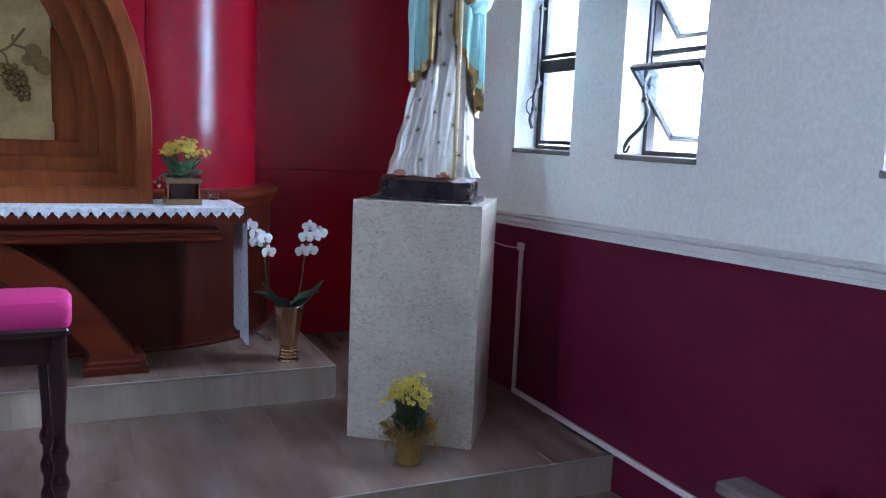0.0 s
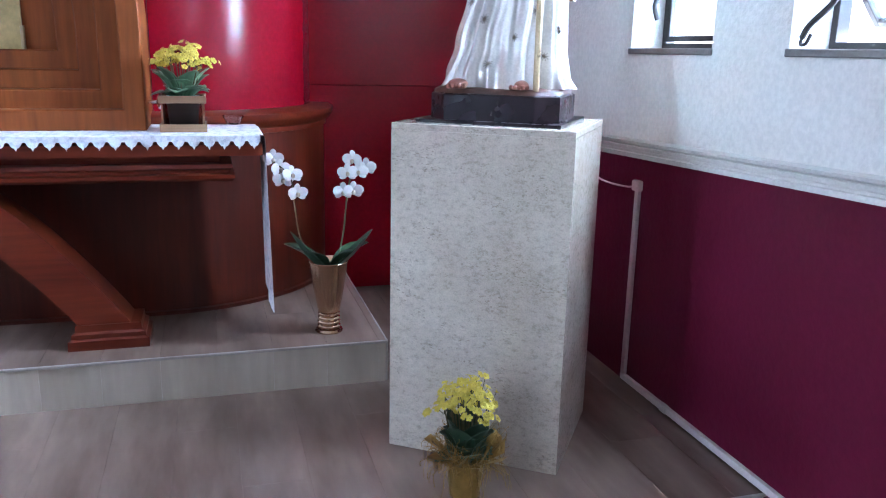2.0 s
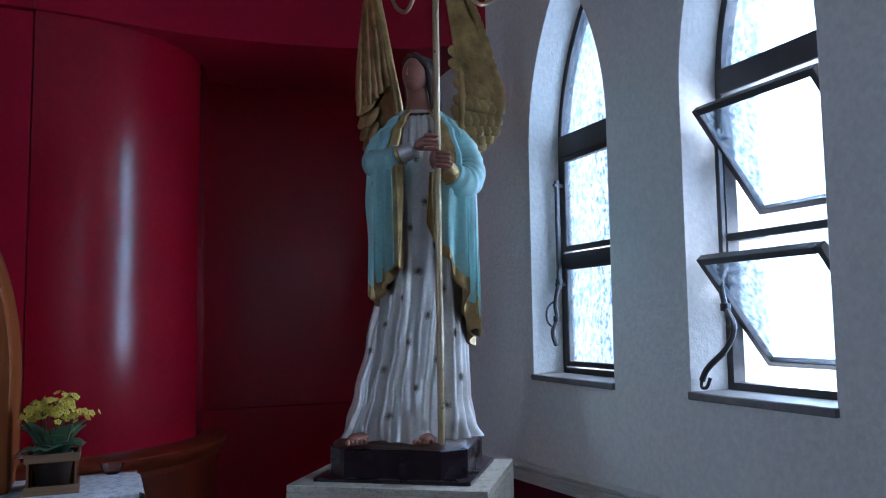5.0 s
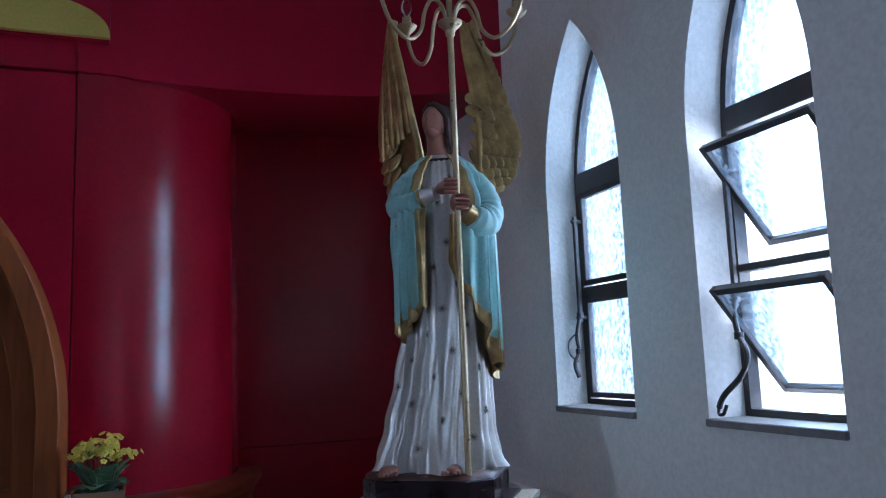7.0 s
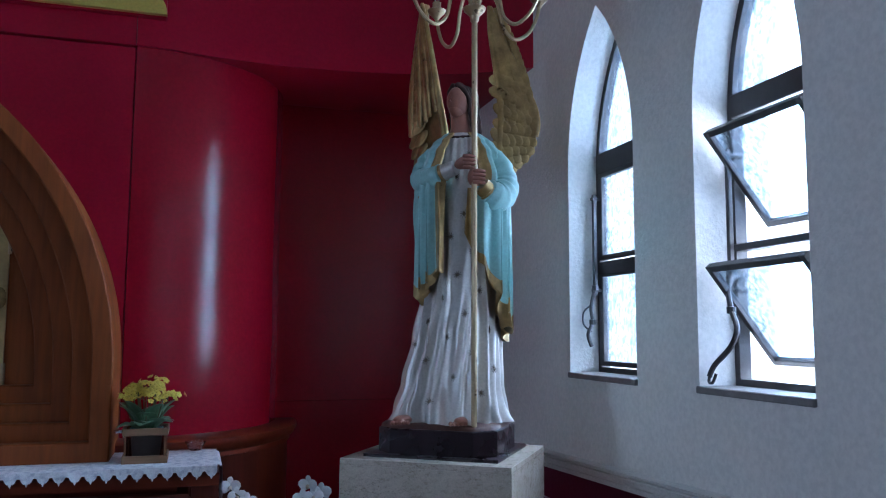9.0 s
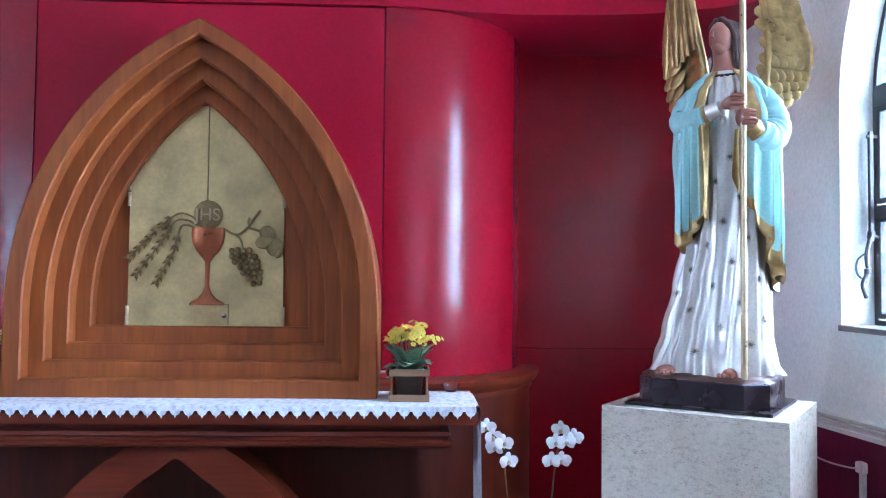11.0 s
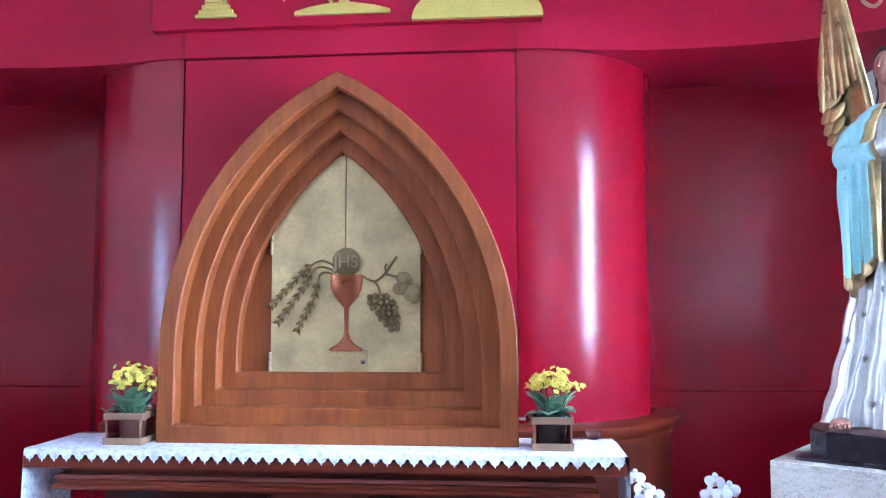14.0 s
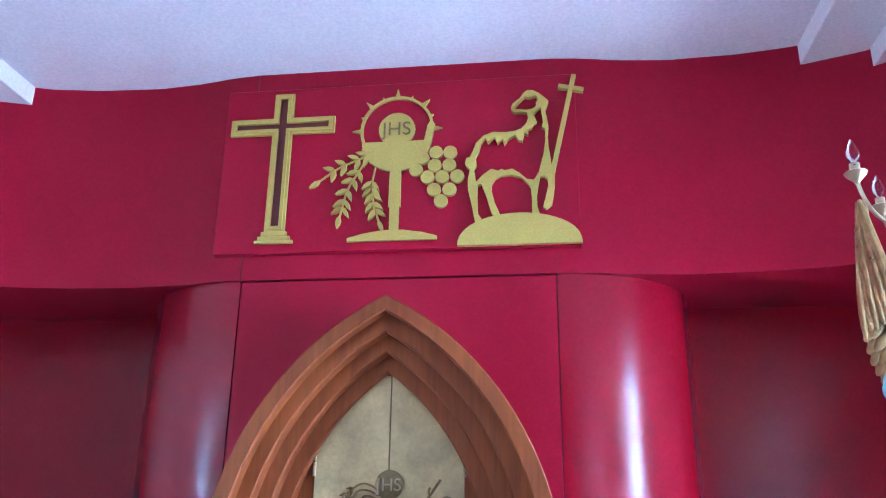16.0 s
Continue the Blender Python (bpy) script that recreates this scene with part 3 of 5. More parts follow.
def tabernacle_doors():
    ax, y = 0.285, 4.478
    doors = thing("tabernacle_doors", "pair of brushed brass tabernacle doors with raised chalice, wheat and grapes", "doors", (ax, y, 1.23))
    pts = gothic(ax, 0.33, 1.232, 1.832, 2.186, 16)
    right = [p for p in pts if p[0] > ax + 0.001]
    right = [(ax + 0.0028, 1.325), (ax + 0.10, 1.325), (ax + 0.10, 1.232)] + right[0:] + [(ax + 0.0028, 2.184)]
    left = [(2 * ax - a, b) for a, b in pts if a > ax + 0.001][::-1]
    left = [(ax - 0.0028, 2.184)] + left + [(ax + 0.097, 1.232), (ax + 0.097, 1.322), (ax - 0.0028, 1.322)]
    dl = part("door", slab(fresh(), left, y, y + 0.012, on_xz), BRASS, doors)
    dr = part("door", slab(fresh(), right, y, y + 0.012, on_xz), BRASS, doors)
    for x, d in ((ax - 0.332, dl), (ax + 0.332, dr)):
        for z in (1.272, 1.788):
            bm = fresh()
            for k in range(4):
                lathe(bm, [(0.007, -0.0105), (0.0075, -0.009), (0.0075, 0.009), (0.007, 0.0105)], (x, y - 0.002, z - 0.033 + 0.022 * k), 10)
            part("hinge", bm, BRASS_LIGHT, d, "bright brass hinge")
    f = y - 0.002
    bm = fresh()
    lathe(bm, [(0.001, 0.0), (0.062, 0.0), (0.062, 0.008), (0.057, 0.011), (0.001, 0.011)], (0, 0, 0), 32, m=Matrix.Translation((0.291, f, 1.711)) @ Matrix.Rotation(radians(90), 4, "X"))
    part("host", bm, BRASS_DARK, dl, "darker brass disc")
    text_mesh("JHS", 0.075, 0.003, (0.291, f - 0.017, 1.708), BRASS_LIGHT, doors, "raised brass letters JHS")
    prof = [(0.071, 1.655), (0.072, 1.62), (0.066, 1.588), (0.050, 1.555), (0.024, 1.525), (0.011, 1.508), (0.0095, 1.45), (0.010, 1.40), (0.020, 1.372), (0.040, 1.350), (0.066, 1.336), (0.075, 1.330), (0.075, 1.322)]
    bm = fresh()
    rows = []
    for r, z in prof:
        rows.append([(0.291 + r * math.cos(a), f - 0.32 * r * math.sin(a), z) for a in [math.pi * k / 12 for k in range(13)]])
    grid(bm, rows)
    part("chalice", bm, COPPER_RED, dl, "polished copper chalice relief")
    bm = fresh()
    wheat_ear(bm, [(0.257, 1.672), (0.215, 1.705), (0.16, 1.712), (0.085, 1.652), (0.02, 1.585), (-0.033, 1.529)], 8, 0.0160, f - 0.005)
    wheat_ear(bm, [(0.246, 1.664), (0.20, 1.686), (0.15, 1.680), (0.107, 1.609), (0.05, 1.53), (-0.006, 1.454)], 8, 0.0160, f - 0.005)
    wheat_ear(bm, [(0.235, 1.652), (0.20, 1.664), (0.172, 1.650), (0.149, 1.556), (0.115, 1.49), (0.08, 1.422)], 7, 0.0160, f - 0.005)
    part("wheat", bm, BRASS_DARK, dl, "raised brass wheat ears")
    bm = fresh()
    rnd = random.Random(4)
    for r in range(7):
        n = (4, 5, 5, 4, 4, 3, 2)[r]
        for k in range(n):
            ball(bm, (0.44 + 0.012 * r - 0.0115 * n + 0.025 * k + 0.002 * rnd.random(), f - 0.004, 1.556 - 0.0235 * r + 0.004 * (k % 2)), 0.0135, 10)
    part("grapes", bm, BRASS_DARK, dr, "raised brass grape bunch")
    bm = fresh()
    for pts in ([(0.365, 1.648), (0.39, 1.632), (0.417, 1.626), (0.44, 1.638), (0.46, 1.658), (0.49, 1.70), (0.513, 1.733)], [(0.46, 1.656), (0.48, 1.652), (0.52, 1.640)], [(0.405, 1.628), (0.43, 1.605), (0.44, 1.565)], [(0.465, 1.665), (0.462, 1.69), (0.47, 1.70)]):
        tube(bm, spline([(a, f - 0.003, b) for a, b in pts], 5), 0.0055, 6)
    part("vine", bm, BRASS_DARK, dr, "raised brass vine")
    bm = fresh()
    for c, rx, rz, turn in (((0.545, 1.635), 0.036, 0.030, 20), ((0.535, 1.595), 0.042, 0.030, -10), ((0.578, 1.575), 0.034, 0.040, 25), ((0.596, 1.55), 0.016, 0.026, 30)):
        ball(bm, (0, 0, 0), 1, 12, (rx, 0.006, rz), m=Matrix.Translation((c[0], f - 0.002, c[1])) @ Matrix.Rotation(radians(turn), 4, "Y"))
    part("vine_leaf", bm, BRASS_DARK, dr, "raised brass vine leaf")
    bm = fresh()
    lathe(bm, [(0.001, 0.0), (0.011, 0.0), (0.010, 0.005), (0.005, 0.006), (0.001, 0.006)], (0, 0, 0), 16, m=Matrix.Translation((0.366, f, 1.276)) @ Matrix.Rotation(radians(90), 4, "X"))
    part("keyhole", bm, CHROME, dl, "small steel lock")
    bm = fresh()
    lathe(bm, [(0.001, 0.0), (0.007, 0.0), (0.007, 0.03), (0.012, 0.032), (0.027, 0.036), (0.029, 0.042), (0.027, 0.048), (0.001, 0.05)], (0, 0, 0), 20, m=Matrix.Translation((1.036, 4.40, 1.05)) @ Matrix.Rotation(radians(90), 4, "Y"))
    part("side_knob", bm, CHROME, TAB, "chrome knob on the side of the surround")


BRASS_LIGHT = surf("bright_brass", (0.52, 0.40, 0.235), 0.06, 20, 120, rough=0.30, metal=0.7, bumps=0.05)
CHROME = surf("chrome", (0.72, 0.72, 0.74), 0.04, 10, 100, rough=0.12, metal=1.0, bumps=0.0)
tabernacle_doors()


# ---- emblem board on the upper wall ----
def emblem_board():
    yb = 4.550
    board = thing("emblem_board", "crimson panel with gilded cut-out religious emblems on the upper wall", "wall panel", (0.25, yb, 2.81))
    part("board", boxed(-0.665, 1.160, yb, 4.60, 2.808, 3.728, 0.004), RED_PANEL, board, "flat crimson backing panel")
    f = yb - 0.001
    t = f - 0.016
    layer = [0]

    def step():
        layer[0] += 1
        return t - 0.0002 * layer[0]

    cx = -0.349
    bm = fresh()
    cross = [(cx - 0.052, 2.915), (cx + 0.052, 2.915), (cx + 0.052, 3.455), (-0.072, 3.455), (-0.072, 3.548), (cx + 0.052, 3.548), (cx + 0.052, 3.690), (cx - 0.052, 3.690), (cx - 0.052, 3.548), (-0.628, 3.548), (-0.628, 3.455), (cx - 0.052, 3.455)]

    def inset(d):
        a, b = 0.052 - d, d
        return [(cx - a, 2.915 + b), (cx + a, 2.915 + b), (cx + a, 3.455 + b), (-0.072 - b, 3.455 + b), (-0.072 - b, 3.548 - b), (cx + a, 3.548 - b), (cx + a, 3.690 - b), (cx - a, 3.690 - b), (cx - a, 3.548 - b), (-0.628 + b, 3.548 - b), (-0.628 + b, 3.455 + b), (cx - a, 3.455 + b)]

    slab(bm, cross, t, f, on_xz, [inset(0.030)])
    slab(bm, inset(0.012), t - 0.008, t + 0.001, on_xz, [inset(0.030)])
    for w, z0, z1 in ((0.098, 2.855, 2.872), (0.082, 2.872, 2.893), (0.066, 2.893, 2.917)):
        box(bm, cx - w, cx + w, t - 0.003, f, z0, z1, 0.002)
    part("cross", bm, GOLD_PAINT, board, "gilded stepped cross with a dark red inlay")
    part("inlay", slab(fresh(), inset(0.029), t + 0.010, f, on_xz), INLAY, board, "dark red inlay strip")
    bm = fresh()
    hx, hz = 0.256, 3.452

    def disc(r, n=40, c=(hx, hz)):
        return [(c[0] + r * math.cos(2 * math.pi * k / n), c[1] + r * math.sin(2 * math.pi * k / n)) for k in range(n)]

    slab(bm, disc(0.190), step(), f, on_xz, [disc(0.176)])
    for k in range(16):
        a = 2 * math.pi * k / 16
        if math.sin(a) < -0.15:
            continue
        r1 = 0.235 if k % 2 == 0 else 0.205
        w = 0.07 if k % 2 == 0 else 0.05
        slab(bm, [(hx + 0.186 * math.cos(a - w), hz + 0.186 * math.sin(a - w)), (hx + 0.186 * math.cos(a + w), hz + 0.186 * math.sin(a + w)), (hx + r1 * math.cos(a), hz + r1 * math.sin(a))], t + 0.003, f, on_xz)
    part("halo", bm, GOLD_PAINT, board, "gilded ring with rays")
    part("host", slab(fresh(), disc(0.093), step(), f, on_xz), GOLD_PAINT, board, "gilded disc")
    text_mesh("JHS", 0.105, 0.002, (hx, t - 0.004, hz - 0.002), BRASS_DARK, board, "dark engraved letters JHS")
    bm = fresh()
    bowl = [(hx + 0.178 * math.cos(a), 3.384 + 0.165 * math.sin(a)) for a in [math.pi + math.pi * k / 24 for k in range(25)]]
    slab(bm, bowl, step(), f, on_xz)
    slab(bm, [(hx - 0.030, 3.03), (hx + 0.030, 3.03), (hx + 0.028, 3.225), (hx - 0.028, 3.225)], step(), f, on_xz)
    slab(bm, [(hx - 0.023, 2.89), (hx + 0.023, 2.89), (hx + 0.023, 3.032), (hx - 0.023, 3.032)], step(), f, on_xz)
    slab(bm, [(0.026, 2.853), (0.470, 2.853), (0.470, 2.870), (0.40, 2.890), (0.30, 2.906), (0.20, 2.906), (0.10, 2.890), (0.026, 2.870)], step(), f, on_xz)
    slab(bm, [(0.395, 3.37), (0.435, 3.37), (0.452, 3.47), (0.435, 3.50), (0.415, 3.47)], step(), f, on_xz)
    part("chalice", bm, GOLD_PAINT, board, "gilded chalice")
    for n, (gx, gz) in enumerate(((0.460, 3.313), (0.531, 3.311), (0.454, 3.242), (0.527, 3.241), (0.360, 3.222), (0.567, 3.179), (0.492, 3.178), (0.419, 3.180), (0.529, 3.110), (0.452, 3.112), (0.487, 3.050), (0.392, 3.285))):
        part("grape", slab(fresh(), disc(0.0345, 20, (gx, gz)), step(), f, on_xz), GOLD_PAINT, board)
    for stalk in ([(0.20, 3.365), (0.13, 3.325), (0.07, 3.295), (-0.034, 3.25), (-0.142, 3.175)], [(0.113, 3.300), (0.061, 3.216), (0.015, 3.13), (-0.005, 3.05), (-0.019, 2.981)], [(0.153, 3.25), (0.138, 3.153), (0.143, 3.10), (0.155, 3.03), (0.183, 2.949)]):
        path = spline([(a, t + 0.006, b) for a, b in stalk], 6)
        ear = part("wheat_ear", tube_of(path, 0.0055, 6), GOLD_PAINT, board, "gilded wheat ear")
        n = len(path)
        for k in range(6):
            i = int(n * 0.25 + (n * 0.72) * k / 5) - 1
            p, d = path[i], (path[i] - path[max(0, i - 2)]).normalized()
            side = Vector((d.z, 0, -d.x))
            for s in ((1, -1) if k < 5 else (0,)):
                e = (d * 0.8 + side * s * 0.75).normalized()
                nrm = Vector((e.z, 0, -e.x))
                leaf = [p, p + e * 0.02 + nrm * 0.011, p + e * 0.042 + nrm * 0.010, p + e * 0.066, p + e * 0.042 - nrm * 0.010, p + e * 0.02 - nrm * 0.011]
                part("kernel", slab(fresh(), [(v.x, v.z) for v in leaf], step(), f, on_xz), GOLD_PAINT, ear)
    bm = fresh()
    slab(bm, [(0.571, 2.812), (1.163, 2.812)] + [(0.867 + 0.296 * math.cos(a), 2.812 + 0.158 * math.sin(a) ** 0.9) for a in [math.pi * k / 24 for k in range(1, 24)]], step(), f, on_xz)
    part("mound", bm, GOLD_PAINT, board, "gilded mound")
    bm = fresh()
    back_line = [(0.838, 3.538), (0.846, 3.559), (0.883, 3.588), (0.902, 3.618), (0.921, 3.632), (0.95, 3.628), (0.979, 3.611), (1.007, 3.584), (1.025, 3.565), (1.016, 3.532), (1.006, 3.516), (1.012, 3.483), (1.021, 3.428), (1.016, 3.373), (1.018, 3.317), (1.026, 3.251), (1.033, 3.196), (1.044, 3.168), (1.043, 3.107), (1.027, 3.009), (0.999, 2.985), (0.983, 2.994), (0.997, 3.043), (1.012, 3.108), (1.01, 3.141), (0.992, 3.159), (0.973, 3.154), (0.965, 3.121), (0.956, 3.066), (0.956, 3.0), (0.969, 2.955), (0.958, 2.932), (0.937, 2.937), (0.931, 2.979), (0.932, 3.045), (0.927, 3.1), (0.913, 3.122), (0.881, 3.156)]
    leg_line = [(0.833, 3.171), (0.785, 3.168), (0.757, 3.155), (0.739, 3.127), (0.736, 3.095), (0.751, 3.028), (0.776, 2.967), (0.776, 2.939), (0.755, 2.938), (0.733, 2.984), (0.712, 3.062), (0.695, 3.107), (0.686, 3.129), (0.668, 3.119), (0.666, 3.064), (0.669, 2.975), (0.695, 2.931), (0.695, 2.903), (0.666, 2.896), (0.654, 2.943), (0.642, 3.009), (0.622, 3.098), (0.621, 3.153), (0.631, 3.208), (0.615, 3.222), (0.607, 3.242), (0.615, 3.269), (0.632, 3.274), (0.646, 3.307), (0.662, 3.35), (0.698, 3.388), (0.747, 3.406), (0.805, 3.401), (0.853, 3.405), (0.888, 3.418), (0.913, 3.447), (0.924, 3.48), (0.916, 3.506), (0.887, 3.511), (0.853, 3.51), (0.839, 3.523)]
    fleece = [(0.967, 3.176), (0.993, 3.274), (1.004, 3.351), (1.004, 3.412), (0.989, 3.42), (0.996, 3.45), (0.985, 3.533), (0.963, 3.515), (0.949, 3.496), (0.964, 3.451), (0.947, 3.441), (0.938, 3.421), (0.921, 3.414), (0.92, 3.381), (0.901, 3.393), (0.891, 3.349), (0.872, 3.355), (0.857, 3.383), (0.823, 3.367), (0.802, 3.335), (0.794, 3.368), (0.768, 3.341), (0.755, 3.38), (0.72, 3.348), (0.707, 3.376), (0.686, 3.349), (0.676, 3.306), (0.659, 3.273), (0.663, 3.229), (0.651, 3.207), (0.657, 3.163), (0.662, 3.139), (0.698, 3.178), (0.738, 3.205), (0.771, 3.193), (0.786, 3.203), (0.805, 3.194), (0.839, 3.202), (0.872, 3.179), (0.909, 3.144), (0.943, 3.138)]
    brow = [(0.854, 3.537), (0.87, 3.559), (0.905, 3.596), (0.929, 3.59), (0.964, 3.6), (0.972, 3.578), (0.962, 3.556), (0.962, 3.537), (0.944, 3.525), (0.916, 3.519), (0.883, 3.524), (0.861, 3.525)]
    slab(bm, back_line + leg_line, step(), f, on_xz, [fleece, brow])
    part("lamb_emblem", bm, GOLD_PAINT, board, "plain gilded four-legged outline emblem")
    bm = fresh()
    for p, q in (((1.155, 3.708), (1.028, 3.15)), ((1.077, 3.648), (1.199, 3.620))):
        e = Vector((q[1] - p[1], p[0] - q[0])).normalized() * 0.011
        slab(bm, [(p[0] + e.x, p[1] + e.y), (p[0] - e.x, p[1] - e.y), (q[0] - e.x, q[1] - e.y), (q[0] + e.x, q[1] + e.y)], step(), f, on_xz)
    part("staff", bm, GOLD_PAINT, board, "gilded cross-topped staff")


emblem_board()


# ---- statue on the pedestal ----
ST = Matrix.Translation((2.15, 3.565, 0)) @ Matrix.Rotation(radians(-25), 4, "Z")
ROBE = surf("pearl_silver_paint", (0.70, 0.665, 0.62), 0.08, 14, 120, rough=0.32, metal=0.67, bumps=0.0)
MANTLE = surf("turquoise_paint", (0.35, 0.62, 0.60), 0.10, 10, 120, rough=0.36, bumps=0.08)
GILT = surf("antique_gilding", (0.47, 0.325, 0.135), 0.36, 18, 120, rough=0.31, metal=0.75, bumps=0.25)
SKIN = surf("painted_skin", (0.30, 0.120, 0.080), 0.10, 20, 120, rough=0.35, bumps=0.03)
HAIR = surf("painted_brown_hair", (0.042, 0.018, 0.011), 0.3, 30, 160, rough=0.62, bumps=0.3)
PLINTH = surf("black_cherry_lacquer", (0.013, 0.006, 0.009), 0.3, 12, 120, rough=0.28, bumps=0.1, ior=1.38)
STAR = surf("dull_bronze_paint", (0.17, 0.135, 0.10), 0.2, 30, 160, rough=0.4, metal=0.4)
EARTH = surf("painted_ground", (0.10, 0.045, 0.03), 0.3, 25, 120, rough=0.4, bumps=0.3)


def interp(table, z):
    for a, b in zip(table, table[1:]):
        if z <= b[0]:
            k = (z - a[0]) / (b[0] - a[0])
            k = k * k * (3 - 2 * k)
            return [p + (q - p) * k for p, q in zip(a[1:], b[1:])]
    return list(table[-1][1:])


def statue():
    bm = fresh()
    rnd = random.Random(12)

    def ramp01(x):
        return max(0.0, min(1.0, x))

    # robe: long soft folds that spread and deepen towards the hem
    robe = [(1.155, 0.012, 0.180, 0.152), (1.19, 0.012, 0.172, 0.147), (1.28, 0.018, 0.153, 0.130), (1.42, 0.030, 0.136, 0.114), (1.56, 0.040, 0.124, 0.106), (1.73, 0.045, 0.112, 0.098), (1.90, 0.046, 0.112, 0.094), (2.02, 0.046, 0.110, 0.086), (2.085, 0.045, 0.096, 0.070), (2.112, 0.043, 0.066, 0.054), (2.128, 0.041, 0.043, 0.044), (2.155, 0.038, 0.034, 0.036), (2.21, 0.034, 0.032, 0.035)]
    folds = []
    for k in range(21):
        folds.append((2 * math.pi * (k + rnd.uniform(-0.28, 0.28)) / 21, rnd.uniform(-0.22, 0.22), rnd.uniform(0.055, 0.10), rnd.uniform(0.015, 0.036), rnd.uniform(1.5, 2.1), rnd.uniform(0, 6)))

    def robe_at(th, z):
        c, a, b = interp(robe, z)
        s = ramp01((2.06 - z) / 0.85)
        off = -0.014 * s
        for t0, drift, w, amp, top, ph in folds:
            g = ramp01((top - z) / 0.30)
            if g <= 0:
                continue
            d = (th - t0 - drift * (1 - s) - 0.05 * math.sin(z * 6 + ph) + math.pi) % (2 * math.pi) - math.pi
            side = w * (0.70 if d > 0 else 1.35) * (0.8 + 0.7 * s)
            off += amp * g * (0.35 + 0.65 * s) * math.exp(-(d / side) ** 2)
        low = ramp01((1.235 - z) / 0.08)
        off += 0.016 * low * low * (0.4 + math.sin(5 * th + 0.6)) + 0.006 * low * math.sin(19 * th)
        pleat = ramp01((z - 1.93) / 0.05) * ramp01((2.11 - z) / 0.03)
        off += 0.004 * pleat * math.cos(26 * th)
        return Vector((c + (a + off) * math.sin(th), -(b + off) * math.cos(th) - 0.010 * s, z))

    N = 200
    capped(bm, [[ST @ robe_at(2 * math.pi * k / N, 1.155 + 1.055 * (i / 86)) for k in range(N)] for i in range(87)], 0)
    for f in bm.faces:
        if f.calc_center_median().z > 2.128:
            f.material_index = 3

    def sheet(place, nu, nv, gilt, thick=0.009):
        """A draped cloth with thickness towards the body's axis."""
        outer = [[place(k / nu, i / nv) for k in range(nu + 1)] for i in range(nv + 1)]
        axis = Vector((0.045, 0.0, 0.0))
        inner = [[q + Vector(((axis - q).x, (axis - q).y, 0)).normalized() * thick for q in row] for row in outer]
        first = len(bm.faces)
        capped(bm, [[ST @ q for q in o + i[::-1]] for o, i in zip(outer, inner)], 1)
        bm.faces.ensure_lookup_table()
        n = 2 * (nu + 1)
        for j, f in enumerate(bm.faces[first:]):
            i, k = divmod(j, n)
            back = k > nu
            u = (k if not back else n - 2 - k) / nu
            if gilt(u, i / nv, back):
                f.material_index = 2

    # mantle over shoulders and back
    man = [(1.30, 0.040, 0.140, 0.122), (1.55, 0.043, 0.142, 0.122), (1.73, 0.046, 0.152, 0.122), (1.86, 0.046, 0.162, 0.126), (1.96, 0.046, 0.160, 0.122), (2.05, 0.046, 0.132, 0.100), (2.092, 0.046, 0.104, 0.078), (2.122, 0.045, 0.068, 0.056)]

    def shoulders(u, v):
        edge = min(u, 1 - u)
        low = 1.90 - 0.44 * ramp01((edge - 0.12) / 0.10)
        z = 2.122 + (low - 2.122) * v
        c, a, b = interp(man, z)
        opening = radians(22 + 5 * ramp01(1 - abs(z - 2.0) / 0.14))
        th = opening + (2 * math.pi - 2 * opening) * u
        w = th + 0.10 * math.sin(z * 5 + th)
        fold = 0.009 * v ** 0.5 * (math.sin(15 * w + 2 * z) + 0.6 * math.sin(27 * w - 3 * z))
        return Vector((c + (a + fold) * math.sin(th), -(b + fold) * math.cos(th) - 0.004, z))

    sheet(shoulders, 96, 40, lambda u, v, back: min(u, 1 - u) < 0.045)

    def panel(plan, top, hem, pleats, deep, zig, phase):
        """Cloth that falls from a forearm: plan runs from the back round to the inner edge."""
        way = spline([(x, y, 0) for x, y in plan], 12)

        def at(u, v):
            q = u * (len(way) - 1)
            i = min(int(q), len(way) - 2)
            p, d = way[i].lerp(way[i + 1], q - i), (way[i + 1] - way[i]).normalized()
            out = Vector((d.y, -d.x, 0))
            if out.dot(p - Vector((0.045, 0, 0))) < 0:
                out = -out
            a = 2 * math.pi * pleats * (u + 0.045 * math.sin(9 * u + phase)) + phase + 0.6 * math.sin(2.5 * v + 4 * u)
            wave_ = math.sin(a) + 0.35 * math.sin(2 * a + 1)
            z1 = interp(hem, u)[0] + zig * math.sin(a + 1.1) * (0.35 + 0.65 * u)
            z0 = interp(top, u)[0]
            p = p + out * (0.005 + deep * v ** 0.8) * wave_ + d * 0.010 * v * math.cos(a)
            return Vector((p.x, max(p.y, -0.158 + 0.25 * min(0.0, p.y + 0.158)), z0 + (z1 - z0) * v))
        return at

    left = panel([(-0.050, 0.070), (-0.094, 0.020), (-0.101, -0.050), (-0.080, -0.106), (-0.042, -0.136), (0.004, -0.142)], [(0, 2.02), (0.3, 1.985), (1, 1.965)], [(0, 1.48), (0.3, 1.535), (0.6, 1.575), (1, 1.655)], 5.5, 0.0100, 0.020, 0.4)
    sheet(left, 160, 44, lambda u, v, back: v > 0.90 or u > 0.83 or (back and v > 0.5))
    right = panel([(0.150, 0.070), (0.196, 0.020), (0.206, -0.045), (0.184, -0.105), (0.138, -0.140), (0.078, -0.140)], [(0, 2.0), (0.3, 1.95), (1, 1.915)], [(0, 1.40), (0.35, 1.435), (0.5, 1.50), (0.75, 1.625), (1, 1.74)], 6.0, 0.0110, 0.028, 2.0)
    sheet(right, 160, 44, lambda u, v, back: v > 0.885 or u > 0.92 or (back and v > 0.5))
